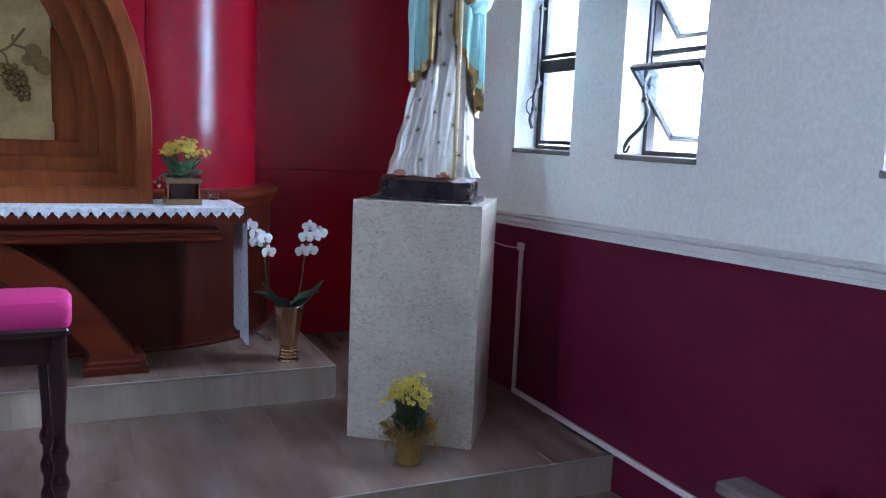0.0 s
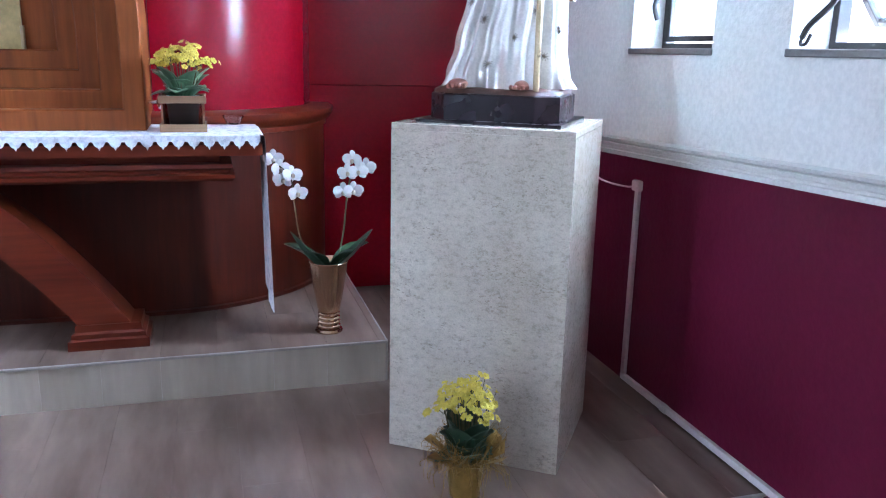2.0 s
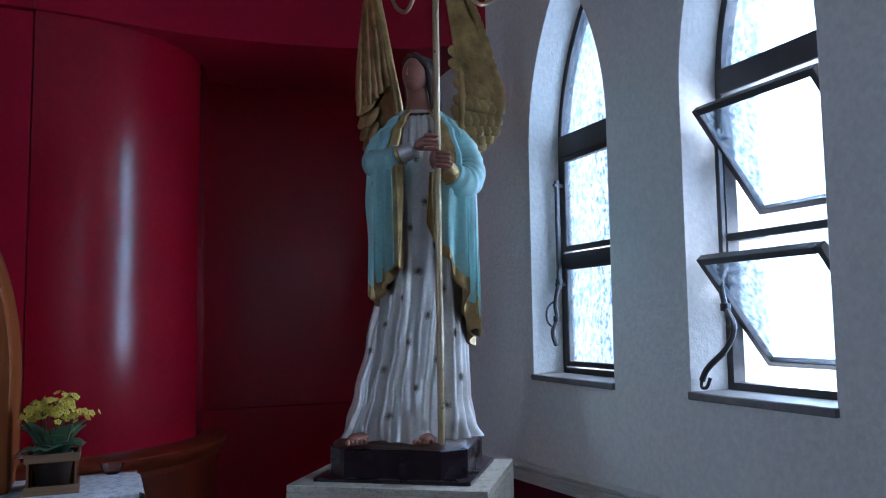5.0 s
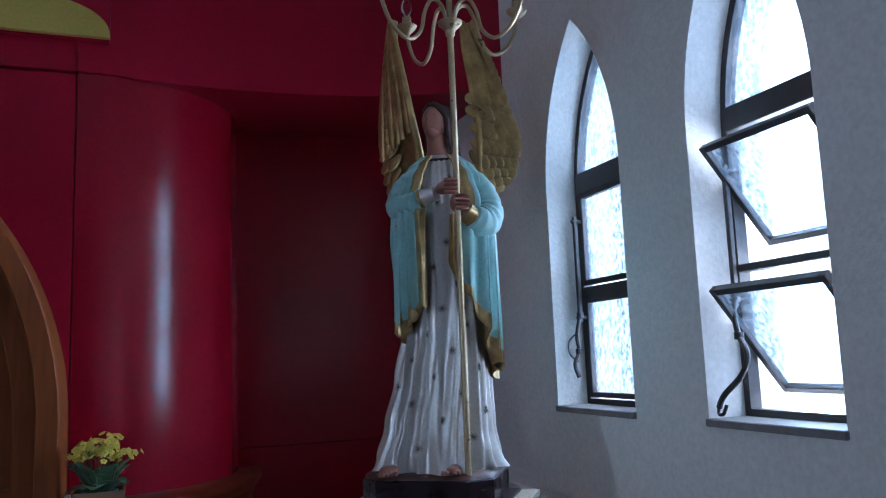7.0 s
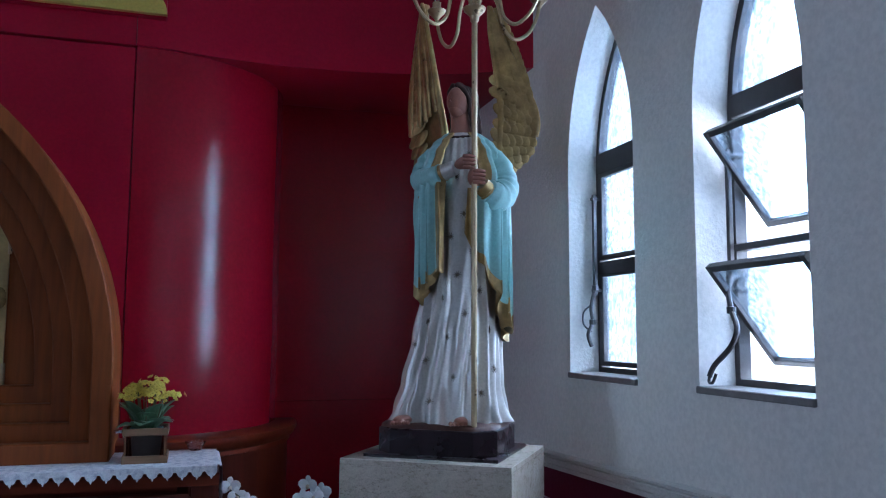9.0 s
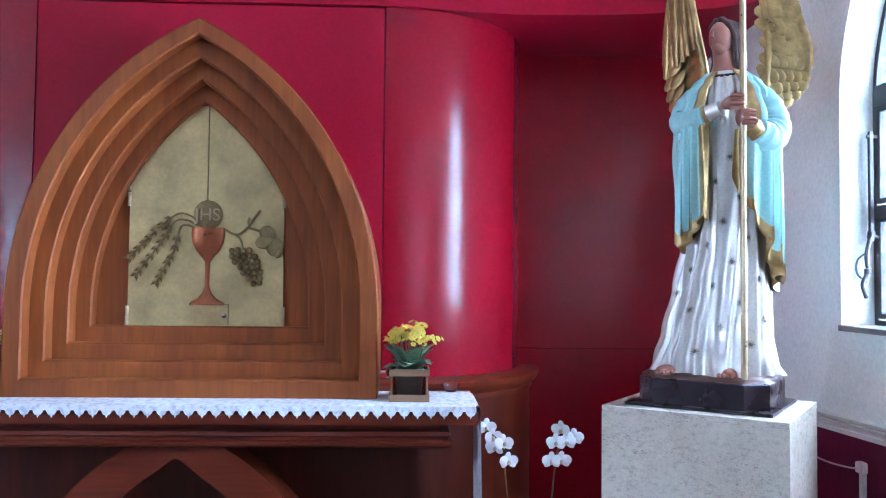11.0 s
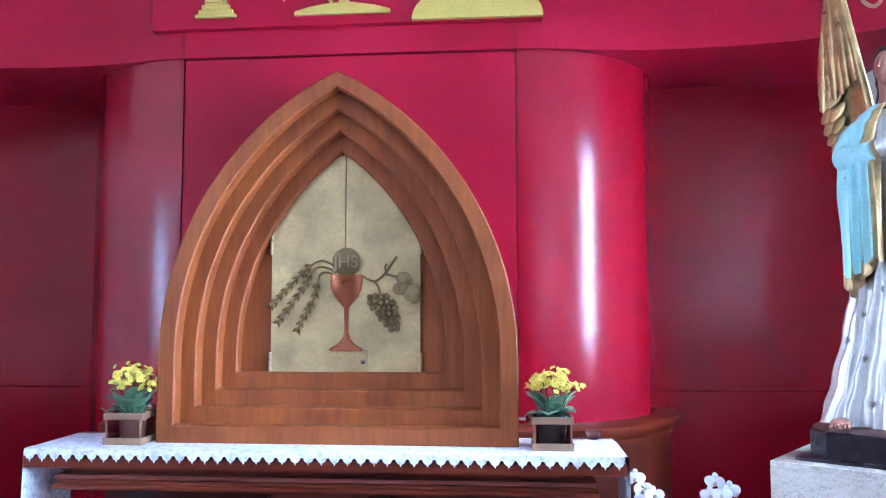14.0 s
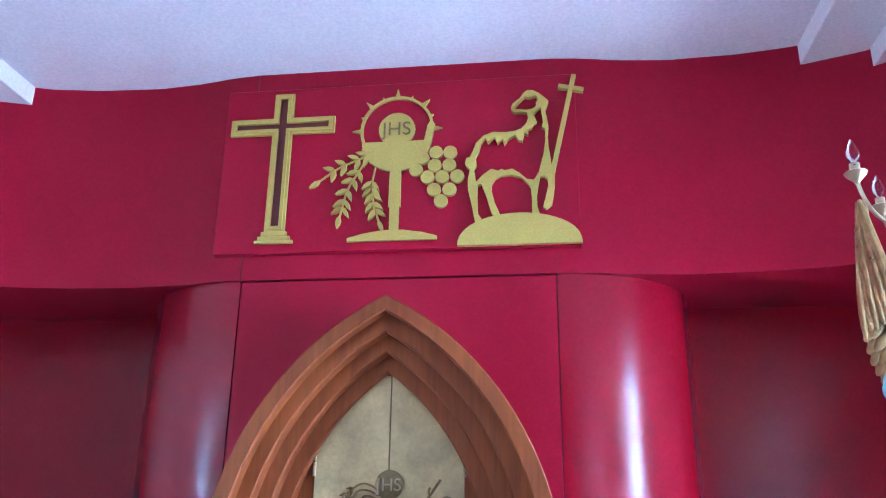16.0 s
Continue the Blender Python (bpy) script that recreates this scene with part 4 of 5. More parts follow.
    # neckline
    tube(bm, [ST @ Vector((0.042 + 0.054 * math.sin(a), -0.050 * math.cos(a) - 0.004, 2.116 - 0.012 * math.cos(a))) for a in [2 * math.pi * k / 28 for k in range(29)]], 0.0075, 6, 5)
    # sleeves with soft creases
    for pts, radii in (([(-0.022, 0.0, 2.065), (-0.066, -0.008, 2.02), (-0.086, -0.030, 1.965), (-0.050, -0.100, 1.955), (-0.008, -0.132, 1.965)], [0.040, 0.048, 0.046, 0.036, 0.033]), ([(0.115, 0.0, 2.065), (0.165, -0.010, 2.00), (0.186, -0.040, 1.925), (0.168, -0.095, 1.890), (0.138, -0.128, 1.905)], [0.040, 0.052, 0.054, 0.050, 0.042])):
        p = spline([ST @ Vector(q) for q in pts], 9)
        tube(bm, p, [interp([(k, r) for k, r in enumerate(radii)], i * 4 / (len(p) - 1))[0] * (1 + 0.035 * math.sin(i * 1.5) + 0.02 * math.sin(i * 2.7)) for i in range(len(p))], 20, 1)
    for pts, r, m in (([(-0.010, -0.134, 1.965), (0.038, -0.152, 1.980)], 0.026, 0), ([(0.142, -0.126, 1.900), (0.122, -0.142, 1.922)], 0.032, 2)):
        a, b = ST @ Vector(pts[0]), ST @ Vector(pts[1])
        tube(bm, [a, a.lerp(b, 0.5), b], [r * 1.08, r, r * 0.95], 16, m)
        tube(bm, [a, a.lerp(b, 0.2)], r * 1.16, 16, 2)
    for c, r, turn in (((0.070, -0.160, 1.995), (0.036, 0.022, 0.021), -20), ((0.103, -0.163, 1.945), (0.024, 0.022, 0.032), 0)):
        ball(bm, (0, 0, 0), 1, 14, r, 3, ST @ Matrix.Translation(c) @ Matrix.Rotation(radians(turn), 4, "Y"))
        for k in range(4):
            q = Vector(c) + Vector((0.018, -0.012, 0.017 - 0.0125 * k))
            tube(bm, [ST @ (q + Vector((-0.02, -0.008, 0))), ST @ (q + Vector((0.0, -0.015, -0.002))), ST @ (q + Vector((0.017, -0.004, -0.003)))], [0.0068, 0.0072, 0.0055], 8, 3)
    # plain head turned aside, waved hair falling behind the shoulders
    H = ST @ Matrix.Translation((0.037, -0.012, 2.238)) @ Matrix.Rotation(radians(-30), 4, "Z") @ Matrix.Rotation(radians(-4), 4, "X")
    ball(bm, (0, -0.012, 0.000), 1, 24, (0.037, 0.043, 0.054), 3, H)
    ball(bm, (0, -0.018, -0.030), 1, 18, (0.026, 0.030, 0.030), 3, H)
    tube(bm, [H @ Vector((0, -0.052, 0.012)), H @ Vector((0, -0.058, 0.0)), H @ Vector((0, -0.062, -0.009)), H @ Vector((0, -0.053, -0.013))], [0.003, 0.0042, 0.0055, 0.0035], 8, 3)
    ball(bm, (0, 0.014, 0.012), 1, 22, (0.043, 0.046, 0.052), 5, H)
    for s in (1, -1):
        for j in range(5):
            path = [H @ Vector((s * 0.004, -0.030 + 0.013 * j, 0.053 + 0.006 * math.sin(0.7 * j + 0.4))), H @ Vector((s * (0.027 + 0.003 * j), -0.024 + 0.013 * j, 0.038)), H @ Vector((s * (0.041 + 0.001 * j), -0.004 + 0.010 * j, 0.004)), H @ Vector((s * 0.041, 0.006 + 0.011 * j, -0.036)), H @ Vector((s * (0.044 + 0.004 * math.sin(2 * j)), 0.016 + 0.010 * j, -0.078)), H @ Vector((s * (0.050 + 0.005 * math.cos(3 * j)), 0.012 + 0.010 * j, -0.118 - 0.006 * j))]
            p = spline(path, 6)
            tube(bm, p, [0.0098 * (1 - 0.4 * (i / len(p)) ** 2) * (1 + 0.14 * math.sin(i * 1.1 + j)) for i in range(len(p))], 8, 5)

    # wings: a hollowed shell, long quills above, layered down below
    def flat_tube(pts, widths, nrm, thick):
        rows = []
        for i, p in enumerate(pts):
            d = (pts[min(i + 1, len(pts) - 1)] - pts[max(i - 1, 0)]).normalized()
            across = nrm.cross(d).normalized()
            rows.append([ST @ (p + across * widths[i] * math.cos(q) + nrm * thick * min(1.0, widths[i] / 0.006) * math.sin(q)) for q in [2 * math.pi * k / 10 for k in range(10)]])
        capped(bm, rows, 2)

    def wing(lead, trail, depth, seed, spread, layers):
        wr = random.Random(seed)
        L = spline([Vector((a, depth[0] + (depth[1] - depth[0]) * k / (len(lead) - 1), b)) for k, (a, b) in enumerate(lead)], 8)
        T = spline([Vector((a, depth[2] + (depth[3] - depth[2]) * k / (len(trail) - 1), b)) for k, (a, b) in enumerate(trail)], 8)
        m = len(L)

        def on(v, f):
            q = max(0.0, min(0.9999, v)) * (m - 1)
            i = int(q)
            return L[i].lerp(L[i + 1], q - i).lerp(T[i].lerp(T[i + 1], q - i), f)

        def normal(v):
            d = on(v, 1) - on(v, 0)
            nrm = Vector((d.y, -d.x, 0)).normalized()
            return nrm if nrm.y < 0 else -nrm

        loops = []
        for i in range(49):
            v = i / 48
            nrm = normal(v)
            front = [on(v, j / 10) - nrm * 0.012 * math.sin(math.pi * j / 10) for j in range(11)]
            rear = [on(v, j / 10) - nrm * (0.012 + 0.016 * math.sin(math.pi * j / 10)) for j in range(10, -1, -1)]
            loops.append([ST @ q for q in front + rear])
        capped(bm, loops, 2)
        tube(bm, [ST @ on(i / 40, 0) for i in range(41)], [0.017 * (1 - 0.55 * i / 40) for i in range(41)], 12, 2)
        for j in range(6):
            f = 0.14 + 0.80 * j / 5
            top = 0.995 - 0.085 * j * (1 if spread > 0.1 else 0.7)
            pts = [on(0.34 + (top - 0.34) * i / 18, f) + normal(0.5) * (0.004 + 0.003 * (j % 2)) for i in range(19)]
            flat_tube(pts, [(0.006 + 0.11 * spread) * math.sin(math.pi * (0.12 + 0.86 * i / 18)) ** 0.6 + 0.002 for i in range(19)], normal(0.5), 0.0045)
        for r in range(layers):
            f = 1.0 - 0.19 * r
            n = 10 - r
            for k in range(n):
                v = (0.64 - 0.04 * r) * (k + 0.5 * (r % 2)) / (n - 1)
                p, nrm = on(v, f), normal(v)
                d = (on(v, 1) - on(v, 0)).normalized()
                up = (on(v + 0.05, f) - on(v, f)).normalized()
                ax = (d * (0.95 - 0.3 * v) + up * (1.5 * v - 0.75) + Vector((0, 0, wr.uniform(-0.12, 0.12)))).normalized()
                cr = nrm.cross(ax).normalized()
                rot = Matrix((cr, ax, nrm)).transposed().to_4x4()
                size = (0.014 + 0.06 * spread) * wr.uniform(0.9, 1.1)
                ball(bm, (0, 0, 0), 1, 12, (size * 1.15, size * 2.0, 0.0045), 2, ST @ Matrix.Translation(p - ax * size * 1.75 + nrm * (0.002 + 0.0012 * r)) @ rot @ Matrix.Rotation(radians(11), 4, "X"))
        for k in range(15):
            v = 0.48 + 0.48 * k / 14
            nrm = normal(v)
            up = (on(v + 0.04, 1) - on(v - 0.04, 1)).normalized()
            d = (on(v, 1) - on(v, 0)).normalized()
            ax = (up + d * 0.40).normalized()
            cr = nrm.cross(ax).normalized()
            rot = Matrix((cr, ax, nrm)).transposed().to_4x4()
            ball(bm, (0, 0, 0), 1, 10, (0.011, 0.044 - 0.001 * k, 0.0045), 2, ST @ Matrix.Translation(on(v, 0.88) + nrm * 0.004) @ rot @ Matrix.Rotation(radians(6), 4, "X"))

    wing([(0.160, 2.03), (0.168, 2.12), (0.172, 2.24), (0.154, 2.39), (0.132, 2.54), (0.128, 2.635)], [(0.215, 2.01), (0.278, 2.07), (0.298, 2.17), (0.274, 2.32), (0.226, 2.48), (0.158, 2.640)], (0.07, 0.12, 0.10, 0.14), 3, 0.125, 5)
    wing([(-0.030, 2.06), (-0.028, 2.15), (-0.052, 2.29), (-0.076, 2.43), (-0.102, 2.57), (-0.118, 2.650)], [(-0.128, 2.00), (-0.158, 2.08), (-0.172, 2.20), (-0.166, 2.36), (-0.148, 2.52), (-0.128, 2.660)], (0.06, 0.10, 0.19, 0.16), 7, 0.075, 2)
    # feet, ground and plinth
    for x in (-0.128, 0.055):
        ball(bm, (0, 0, 0), 1, 14, (0.027, 0.052, 0.016), 3, ST @ Matrix.Translation((x, -0.150, 1.166)) @ Matrix.Rotation(radians(8 if x > 0 else -14), 4, "Z"))
        for k in range(5):
            ball(bm, (x - 0.022 + 0.011 * k, -0.200 + 0.004 * k, 1.161), 0.0078, 8, (1, 1.4, 1), 3, ST)

    def octagon(a, b, cut, z):
        return [PED @ Vector((x, y, z)) for x, y in ((-a + cut, -b), (a - cut, -b), (a, -b + cut), (a, b - cut), (a - cut, b), (-a + cut, b), (-a, b - cut), (-a, -b + cut))]

    capped(bm, [octagon(0.222, 0.200, 0.004, 1.0505), octagon(0.222, 0.200, 0.004, 1.060)], 6)
    capped(bm, [octagon(0.200, 0.180, 0.062, z) for z in (1.060, 1.062, 1.134)] + [octagon(0.194, 0.174, 0.060, 1.138)], 6)
    bmesh.ops.split_edges(bm, edges=list({e for f in bm.faces if f.material_index == 6 for e in f.edges}))
    rnd = random.Random(5)
    top = []
    for z, k in ((1.136, 1.0), (1.146, 0.985), (1.156, 0.93), (1.162, 0.5)):
        base = octagon(0.192 * k, 0.172 * k, 0.058 * k, z)
        ring = []
        for a, b in zip(base, base[1:] + base[:1]):
            ring += [a.lerp(b, j / 4) + Vector((rnd.uniform(-1, 1), rnd.uniform(-1, 1), rnd.uniform(-1, 1))) * 0.003 for j in range(4)]
        top.append(ring)
    capped(bm, top, 7)
    # small bronze stars painted on the robe
    for k in range(34):
        a = radians(-80 + 160 * ((k * 0.382) % 1.0))
        z = 1.20 + 0.84 * k / 33
        p, right_, up_ = robe_at(a, z), robe_at(a + 0.06, z), robe_at(a, z + 0.01)
        e, g = (right_ - p).normalized(), (up_ - p).normalized()
        out = e.cross(g).normalized()
        if out.dot(p - Vector((0.03, 0, z))) < 0:
            out = -out
        for j in range(5):
            q = j * math.pi / 5
            arm = (e * math.cos(q) + g * math.sin(q)) * 0.0145
            tube(bm, [ST @ (p - arm + out * 0.0005), ST @ (p + out * 0.0012), ST @ (p + arm + out * 0.0005)], [0.0008, 0.0017, 0.0008], 5, 4)
    tagged(part("angel_statue", bm, [ROBE, MANTLE, GILT, SKIN, STAR, HAIR, PLINTH, EARTH], smooth=75), "painted plaster winged statue in silver robe and turquoise mantle", "statue")


statue()


def candelabrum():
    c = ST @ Vector((0.103, -0.172, 0))
    can = thing("candelabrum", "brass pole lamp with curled arms held by the statue", "lamp", (c.x, c.y, 1.155))
    part("pole", tube_of([(c.x, c.y, 1.150), (c.x, c.y, 2.72)], 0.0095, 12), BRASS_LIGHT, can)
    bm = fresh()
    lathe(bm, [(0.010, -0.04), (0.014, -0.035), (0.016, -0.02), (0.036, 0.0), (0.038, 0.008), (0.030, 0.012), (0.012, 0.016)], (c.x, c.y, 2.500), 20)
    part("hub", bm, BRASS_LIGHT, can, "flared brass hub")
    for ang in (193, 104, 6, -48):
        d = Vector((math.cos(radians(ang)), math.sin(radians(ang)), 0))
        at = Vector((c.x, c.y, 0))
        pts = [(0.012, 2.505), (0.028, 2.555), (0.062, 2.570), (0.090, 2.525), (0.108, 2.458), (0.152, 2.425), (0.205, 2.458), (0.236, 2.520), (0.245, 2.570)]
        arm = part("arm", tube_of(spline([at + d * r + Vector((0, 0, z)) for r, z in pts], 6), 0.0062, 8), BRASS_LIGHT, can, "curled brass arm")
        e = at + d * 0.245
        bm = fresh()
        lathe(bm, [(0.007, -0.02), (0.010, -0.012), (0.030, 0.008), (0.034, 0.016), (0.030, 0.019), (0.015, 0.022), (0.015, 0.046), (0.001, 0.048)], (e.x, e.y, 2.570), 18)
        part("cup", bm, BRASS_LIGHT, arm, "flared brass bulb cup")
        bm = fresh()
        lathe(bm, [(0.010, 0.0), (0.012, 0.008), (0.019, 0.026), (0.018, 0.042), (0.010, 0.062), (0.003, 0.078), (0.0008, 0.081)], (e.x, e.y, 2.618), 16)
        part("bulb", bm, BULB, arm, "clear flame-shaped bulb")


def clear_glass(name, tint, rough):
    m, nt, p = nodes_of(name)
    p.inputs["Base Color"].default_value = (*tint, 1)
    p.inputs["Transmission Weight"].default_value, p.inputs["Roughness"].default_value, p.inputs["IOR"].default_value = 1.0, rough, 1.45
    return m


BULB = clear_glass("clear_bulb_glass", (0.95, 0.93, 0.95), 0.03)
candelabrum()


# ---- cloth on the altar ----
def lace_material():
    m, nt, p = nodes_of("white_lace_cloth")
    weave = noise_node(nt, 260, 2)
    motif = noise_node(nt, 42, 3)
    col = ramp(nt, motif, ((0.38, (0.50, 0.52, 0.60)), (0.52, (0.72, 0.73, 0.77))))
    tone = ramp(nt, weave, ((0.3, (0.85,) * 3), (0.6, (1.0,) * 3)))
    nt.links.new(mix(nt, 1.0, col, tone, "MULTIPLY"), p.inputs["Base Color"])
    p.inputs["Roughness"].default_value = 0.9
    bump(nt, p, motif, 0.5, 0.003)
    return m


LACE = lace_material()


def altar_cloth():
    cl = thing("altar_cloth", "white lace altar cloth with scalloped border draped over the table ends", "cloth", (MID, 4.2, TABLE_Z))
    bm = fresh()
    nx, ny = 96, 8
    x0, x1 = T_W + 0.004, T_E - 0.004
    rnd = random.Random(2)
    rows = []
    for j in range(ny + 1):
        y = T_F + 0.008 + (4.47 - T_F - 0.008) * j / ny
        rows.append([(x0 + (x1 - x0) * k / nx, y, TABLE_Z + 0.0035 + 0.0008 * rnd.random()) for k in range(nx + 1)])
    grid(bm, rows)
    part("top_sheet", bm, LACE, cl)
    # scalloped front border: rounded teeth of 62 mm
    bm = fresh()
    top, low, lip = [], [], []
    n = 46
    w = (x1 - x0) / n
    for k in range(n):
        for q in range(10):
            u = q / 10
            x = x0 + w * (k + u)
            d = 0.014 + 0.030 * (1 - abs(2 * u - 1)) ** 0.8 + 0.004 * math.cos(u * 8 * math.pi)
            top.append((x, T_F + 0.010, TABLE_Z + 0.0045))
            lip.append((x, T_F - 0.007, TABLE_Z + 0.001))
            low.append((x, T_F - 0.010 + 0.0015 * math.sin(k * 1.7), TABLE_Z - d))
    grid(bm, [top, lip, low])
    part("scalloped_border", bm, LACE, cl, "scalloped white lace edging")
    for s in (1, -1):
        bm = fresh()
        rows = []
        xe = T_E if s > 0 else T_W
        for i in range(25):
            v = i / 24
            row = []
            for k in range(25):
                u = k / 24
                y = T_F + 0.012 + 0.36 * u - 0.012 * v * math.sin(u * 3)
                if v < 0.12:
                    x, z = xe + s * (-0.02 + 0.030 * math.sin(v / 0.12 * math.pi / 2)), TABLE_Z + 0.004 - 0.012 * (1 - math.cos(v / 0.12 * math.pi / 2))
                else:
                    q = (v - 0.12) / 0.88
                    x = xe + s * (0.010 + 0.006 * math.sin(u * 9 + 1) * q + 0.010 * q)
                    z = TABLE_Z - 0.008 - q * (0.635 + 0.018 * abs(math.sin(u * 9)) + 0.02 * (1 - u))
                row.append((x, y, z))
            rows.append(row)
        grid(bm, rows)
        part("end_fall", bm, LACE, cl, "hanging lace end")


altar_cloth()

# ---- plants ----
PETAL_Y = surf("yellow_petals", (0.64, 0.51, 0.065), 0.2, 60, 300, rough=0.6, bumps=0.1)
PETAL_W = surf("white_orchid_petals", (0.74, 0.73, 0.74), 0.05, 40, 300, rough=0.55, bumps=0.1)
LEAF = surf("green_leaves", (0.085, 0.165, 0.085), 0.35, 25, 200, rough=0.42, bumps=0.2)
LEAF_DEEP = surf("dark_orchid_leaves", (0.020, 0.052, 0.024), 0.3, 12, 160, rough=0.35, bumps=0.1)
STEM = surf("brown_green_stem", (0.10, 0.085, 0.035), 0.2, 30, 200, rough=0.6)
BOXWOOD = wood("rustic_box_wood", (0.16, 0.085, 0.045), (0.30, 0.18, 0.10), (0.1, 0.1, 1), rough=0.6, coat=0.0)
SMOKED = clear_glass("smoked_glass_panel", (0.62, 0.40, 0.36), 0.04)
VASE = surf("rose_gold_metal", (0.60, 0.38, 0.24), 0.08, 8, 90, rough=0.16, metal=0.95, bumps=0.03)
RAFFIA = surf("gold_mesh_wrap", (0.34, 0.20, 0.05), 0.3, 40, 200, rough=0.5, metal=0.3, bumps=0.4)
FOIL = surf("gold_foil_pot", (0.42, 0.27, 0.08), 0.25, 20, 150, rough=0.35, metal=0.6, bumps=0.3)
POT_TEAL = surf("pale_teal_pot", (0.24, 0.42, 0.44), 0.1, 12, 90, rough=0.4)
POT_WHITE = surf("white_plastic_pot", (0.72, 0.70, 0.66), 0.06, 12, 90, rough=0.45)


def leaf_blade(bm, base, tip, width, droop=0.0, cup=0.25, n=8, wavy=0.0):
    """A broad leaf from base to tip with a folded midrib."""
    base, tip = Vector(base), Vector(tip)
    d = tip - base
    side = d.cross(Vector((0, 0, 1)))
    side = side.normalized() if side.length > 1e-5 else Vector((1, 0, 0))
    up = side.cross(d).normalized()
    top, under = [], []
    for i in range(n + 1):
        t = i / n
        p = base + d * t + Vector((0, 0, droop * math.sin(math.pi * t)))
        w = width * (math.sin(math.pi * (0.06 + 0.92 * t)) ** 0.75) * (1 + wavy * math.sin(t * 14))
        row = [p + side * w * s + up * (abs(s) * w * cup) for s in (-1, -0.5, 0, 0.5, 1)]
        top.append(row + [q - up * 0.0018 for q in row[::-1]])
    capped(bm, top)


def floret(bm, c, nrm, r, petals=5, cup=0.35, wide=0.62):
    """A small open flower of rounded petals."""
    nrm = nrm.normalized()
    a = nrm.orthogonal().normalized()
    b = nrm.cross(a)
    for k in range(petals):
        t = 2 * math.pi * k / petals + c.x * 50
        d = a * math.cos(t) + b * math.sin(t)
        s = nrm.cross(d)
        v = [bm.verts.new(c), bm.verts.new(c + d * r * 0.55 + s * r * wide * 0.8 + nrm * r * cup), bm.verts.new(c + d * r + nrm * r * cup * 0.8 + s * r * 0.25), bm.verts.new(c + d * r + nrm * r * cup * 0.8 - s * r * 0.25), bm.verts.new(c + d * r * 0.55 - s * r * wide * 0.8 + nrm * r * cup)]
        bm.faces.new(v)


def kalanchoe(at, seed, spread, rise, leaves, bloom, pot_r, pot_h, pot_mat, label, broad=0.032, leaf_mat=None, drop=0.42, head_spread=0.82):
    rnd = random.Random(seed)
    pl = thing("flowering_plant", label, "plant", at, "yellow kalanchoe plants")
    base = Vector(at)
    bm = fresh()
    lathe(bm, [(pot_r * 0.75, 0.0), (pot_r * 0.8, 0.004), (pot_r, pot_h), (pot_r * 0.93, pot_h), (pot_r * 0.90, pot_h * 0.85), (0.001, pot_h * 0.85)], at, 20)
    part("pot", bm, pot_mat, pl)
    for k in range(leaves):
        a = 2 * math.pi * k / leaves + rnd.uniform(-0.3, 0.3)
        r = spread * rnd.uniform(0.55, 0.95)
        z0 = pot_h * 0.9
        tip = base + Vector((r * math.cos(a), r * math.sin(a) * 0.85, z0 + rise * rnd.uniform(0.08, 0.68)))
        bm = fresh()
        leaf_blade(bm, base + Vector((0.015 * math.cos(a), 0.015 * math.sin(a), z0 - 0.01)), tip, broad * rnd.uniform(0.75, 1.15), droop=0.02, wavy=0.08)
        part("leaf", bm, leaf_mat or LEAF, pl)
    stems, flowers = fresh(), fresh()
    for k in range(19):
        a = 2 * math.pi * k * 0.382 + rnd.uniform(-0.2, 0.2)
        r = spread * head_spread * math.sqrt((k + 0.5) / 19)
        head = base + Vector((r * math.cos(a), 0.85 * r * math.sin(a), pot_h + rise * (0.88 - drop * ((k + 0.5) / 19) ** 1.6 + rnd.uniform(-0.07, 0.07))))
        tube(stems, spline([base + Vector((0.01 * math.cos(a), 0.01 * math.sin(a), pot_h * 0.8)), base.lerp(head, 0.6), head], 3), 0.0022, 5)
        for j in range(bloom):
            q = Vector((rnd.gauss(0, 1), rnd.gauss(0, 1), rnd.gauss(0.3, 0.6)))
            c = head + Vector((q.x * spread * 0.16, q.y * spread * 0.14, q.z * rise * 0.10))
            floret(flowers, c, Vector((q.x * 0.6 + rnd.uniform(-0.4, 0.4), q.y * 0.6 - 0.5, 1.0)), rnd.uniform(0.0095, 0.0135), 5)
            ball(flowers, c + Vector((0, 0, 0.002)), 0.0035, 5)
            if j % 3 == 0:
                tube(stems, [head - Vector((0, 0, 0.02)), c], 0.0012, 4)
    part("stem_cluster", stems, STEM, pl, "thin green stems")
    part("blossom_cluster", flowers, PETAL_Y, pl, "clustered yellow blossoms", smooth=0)
    return pl


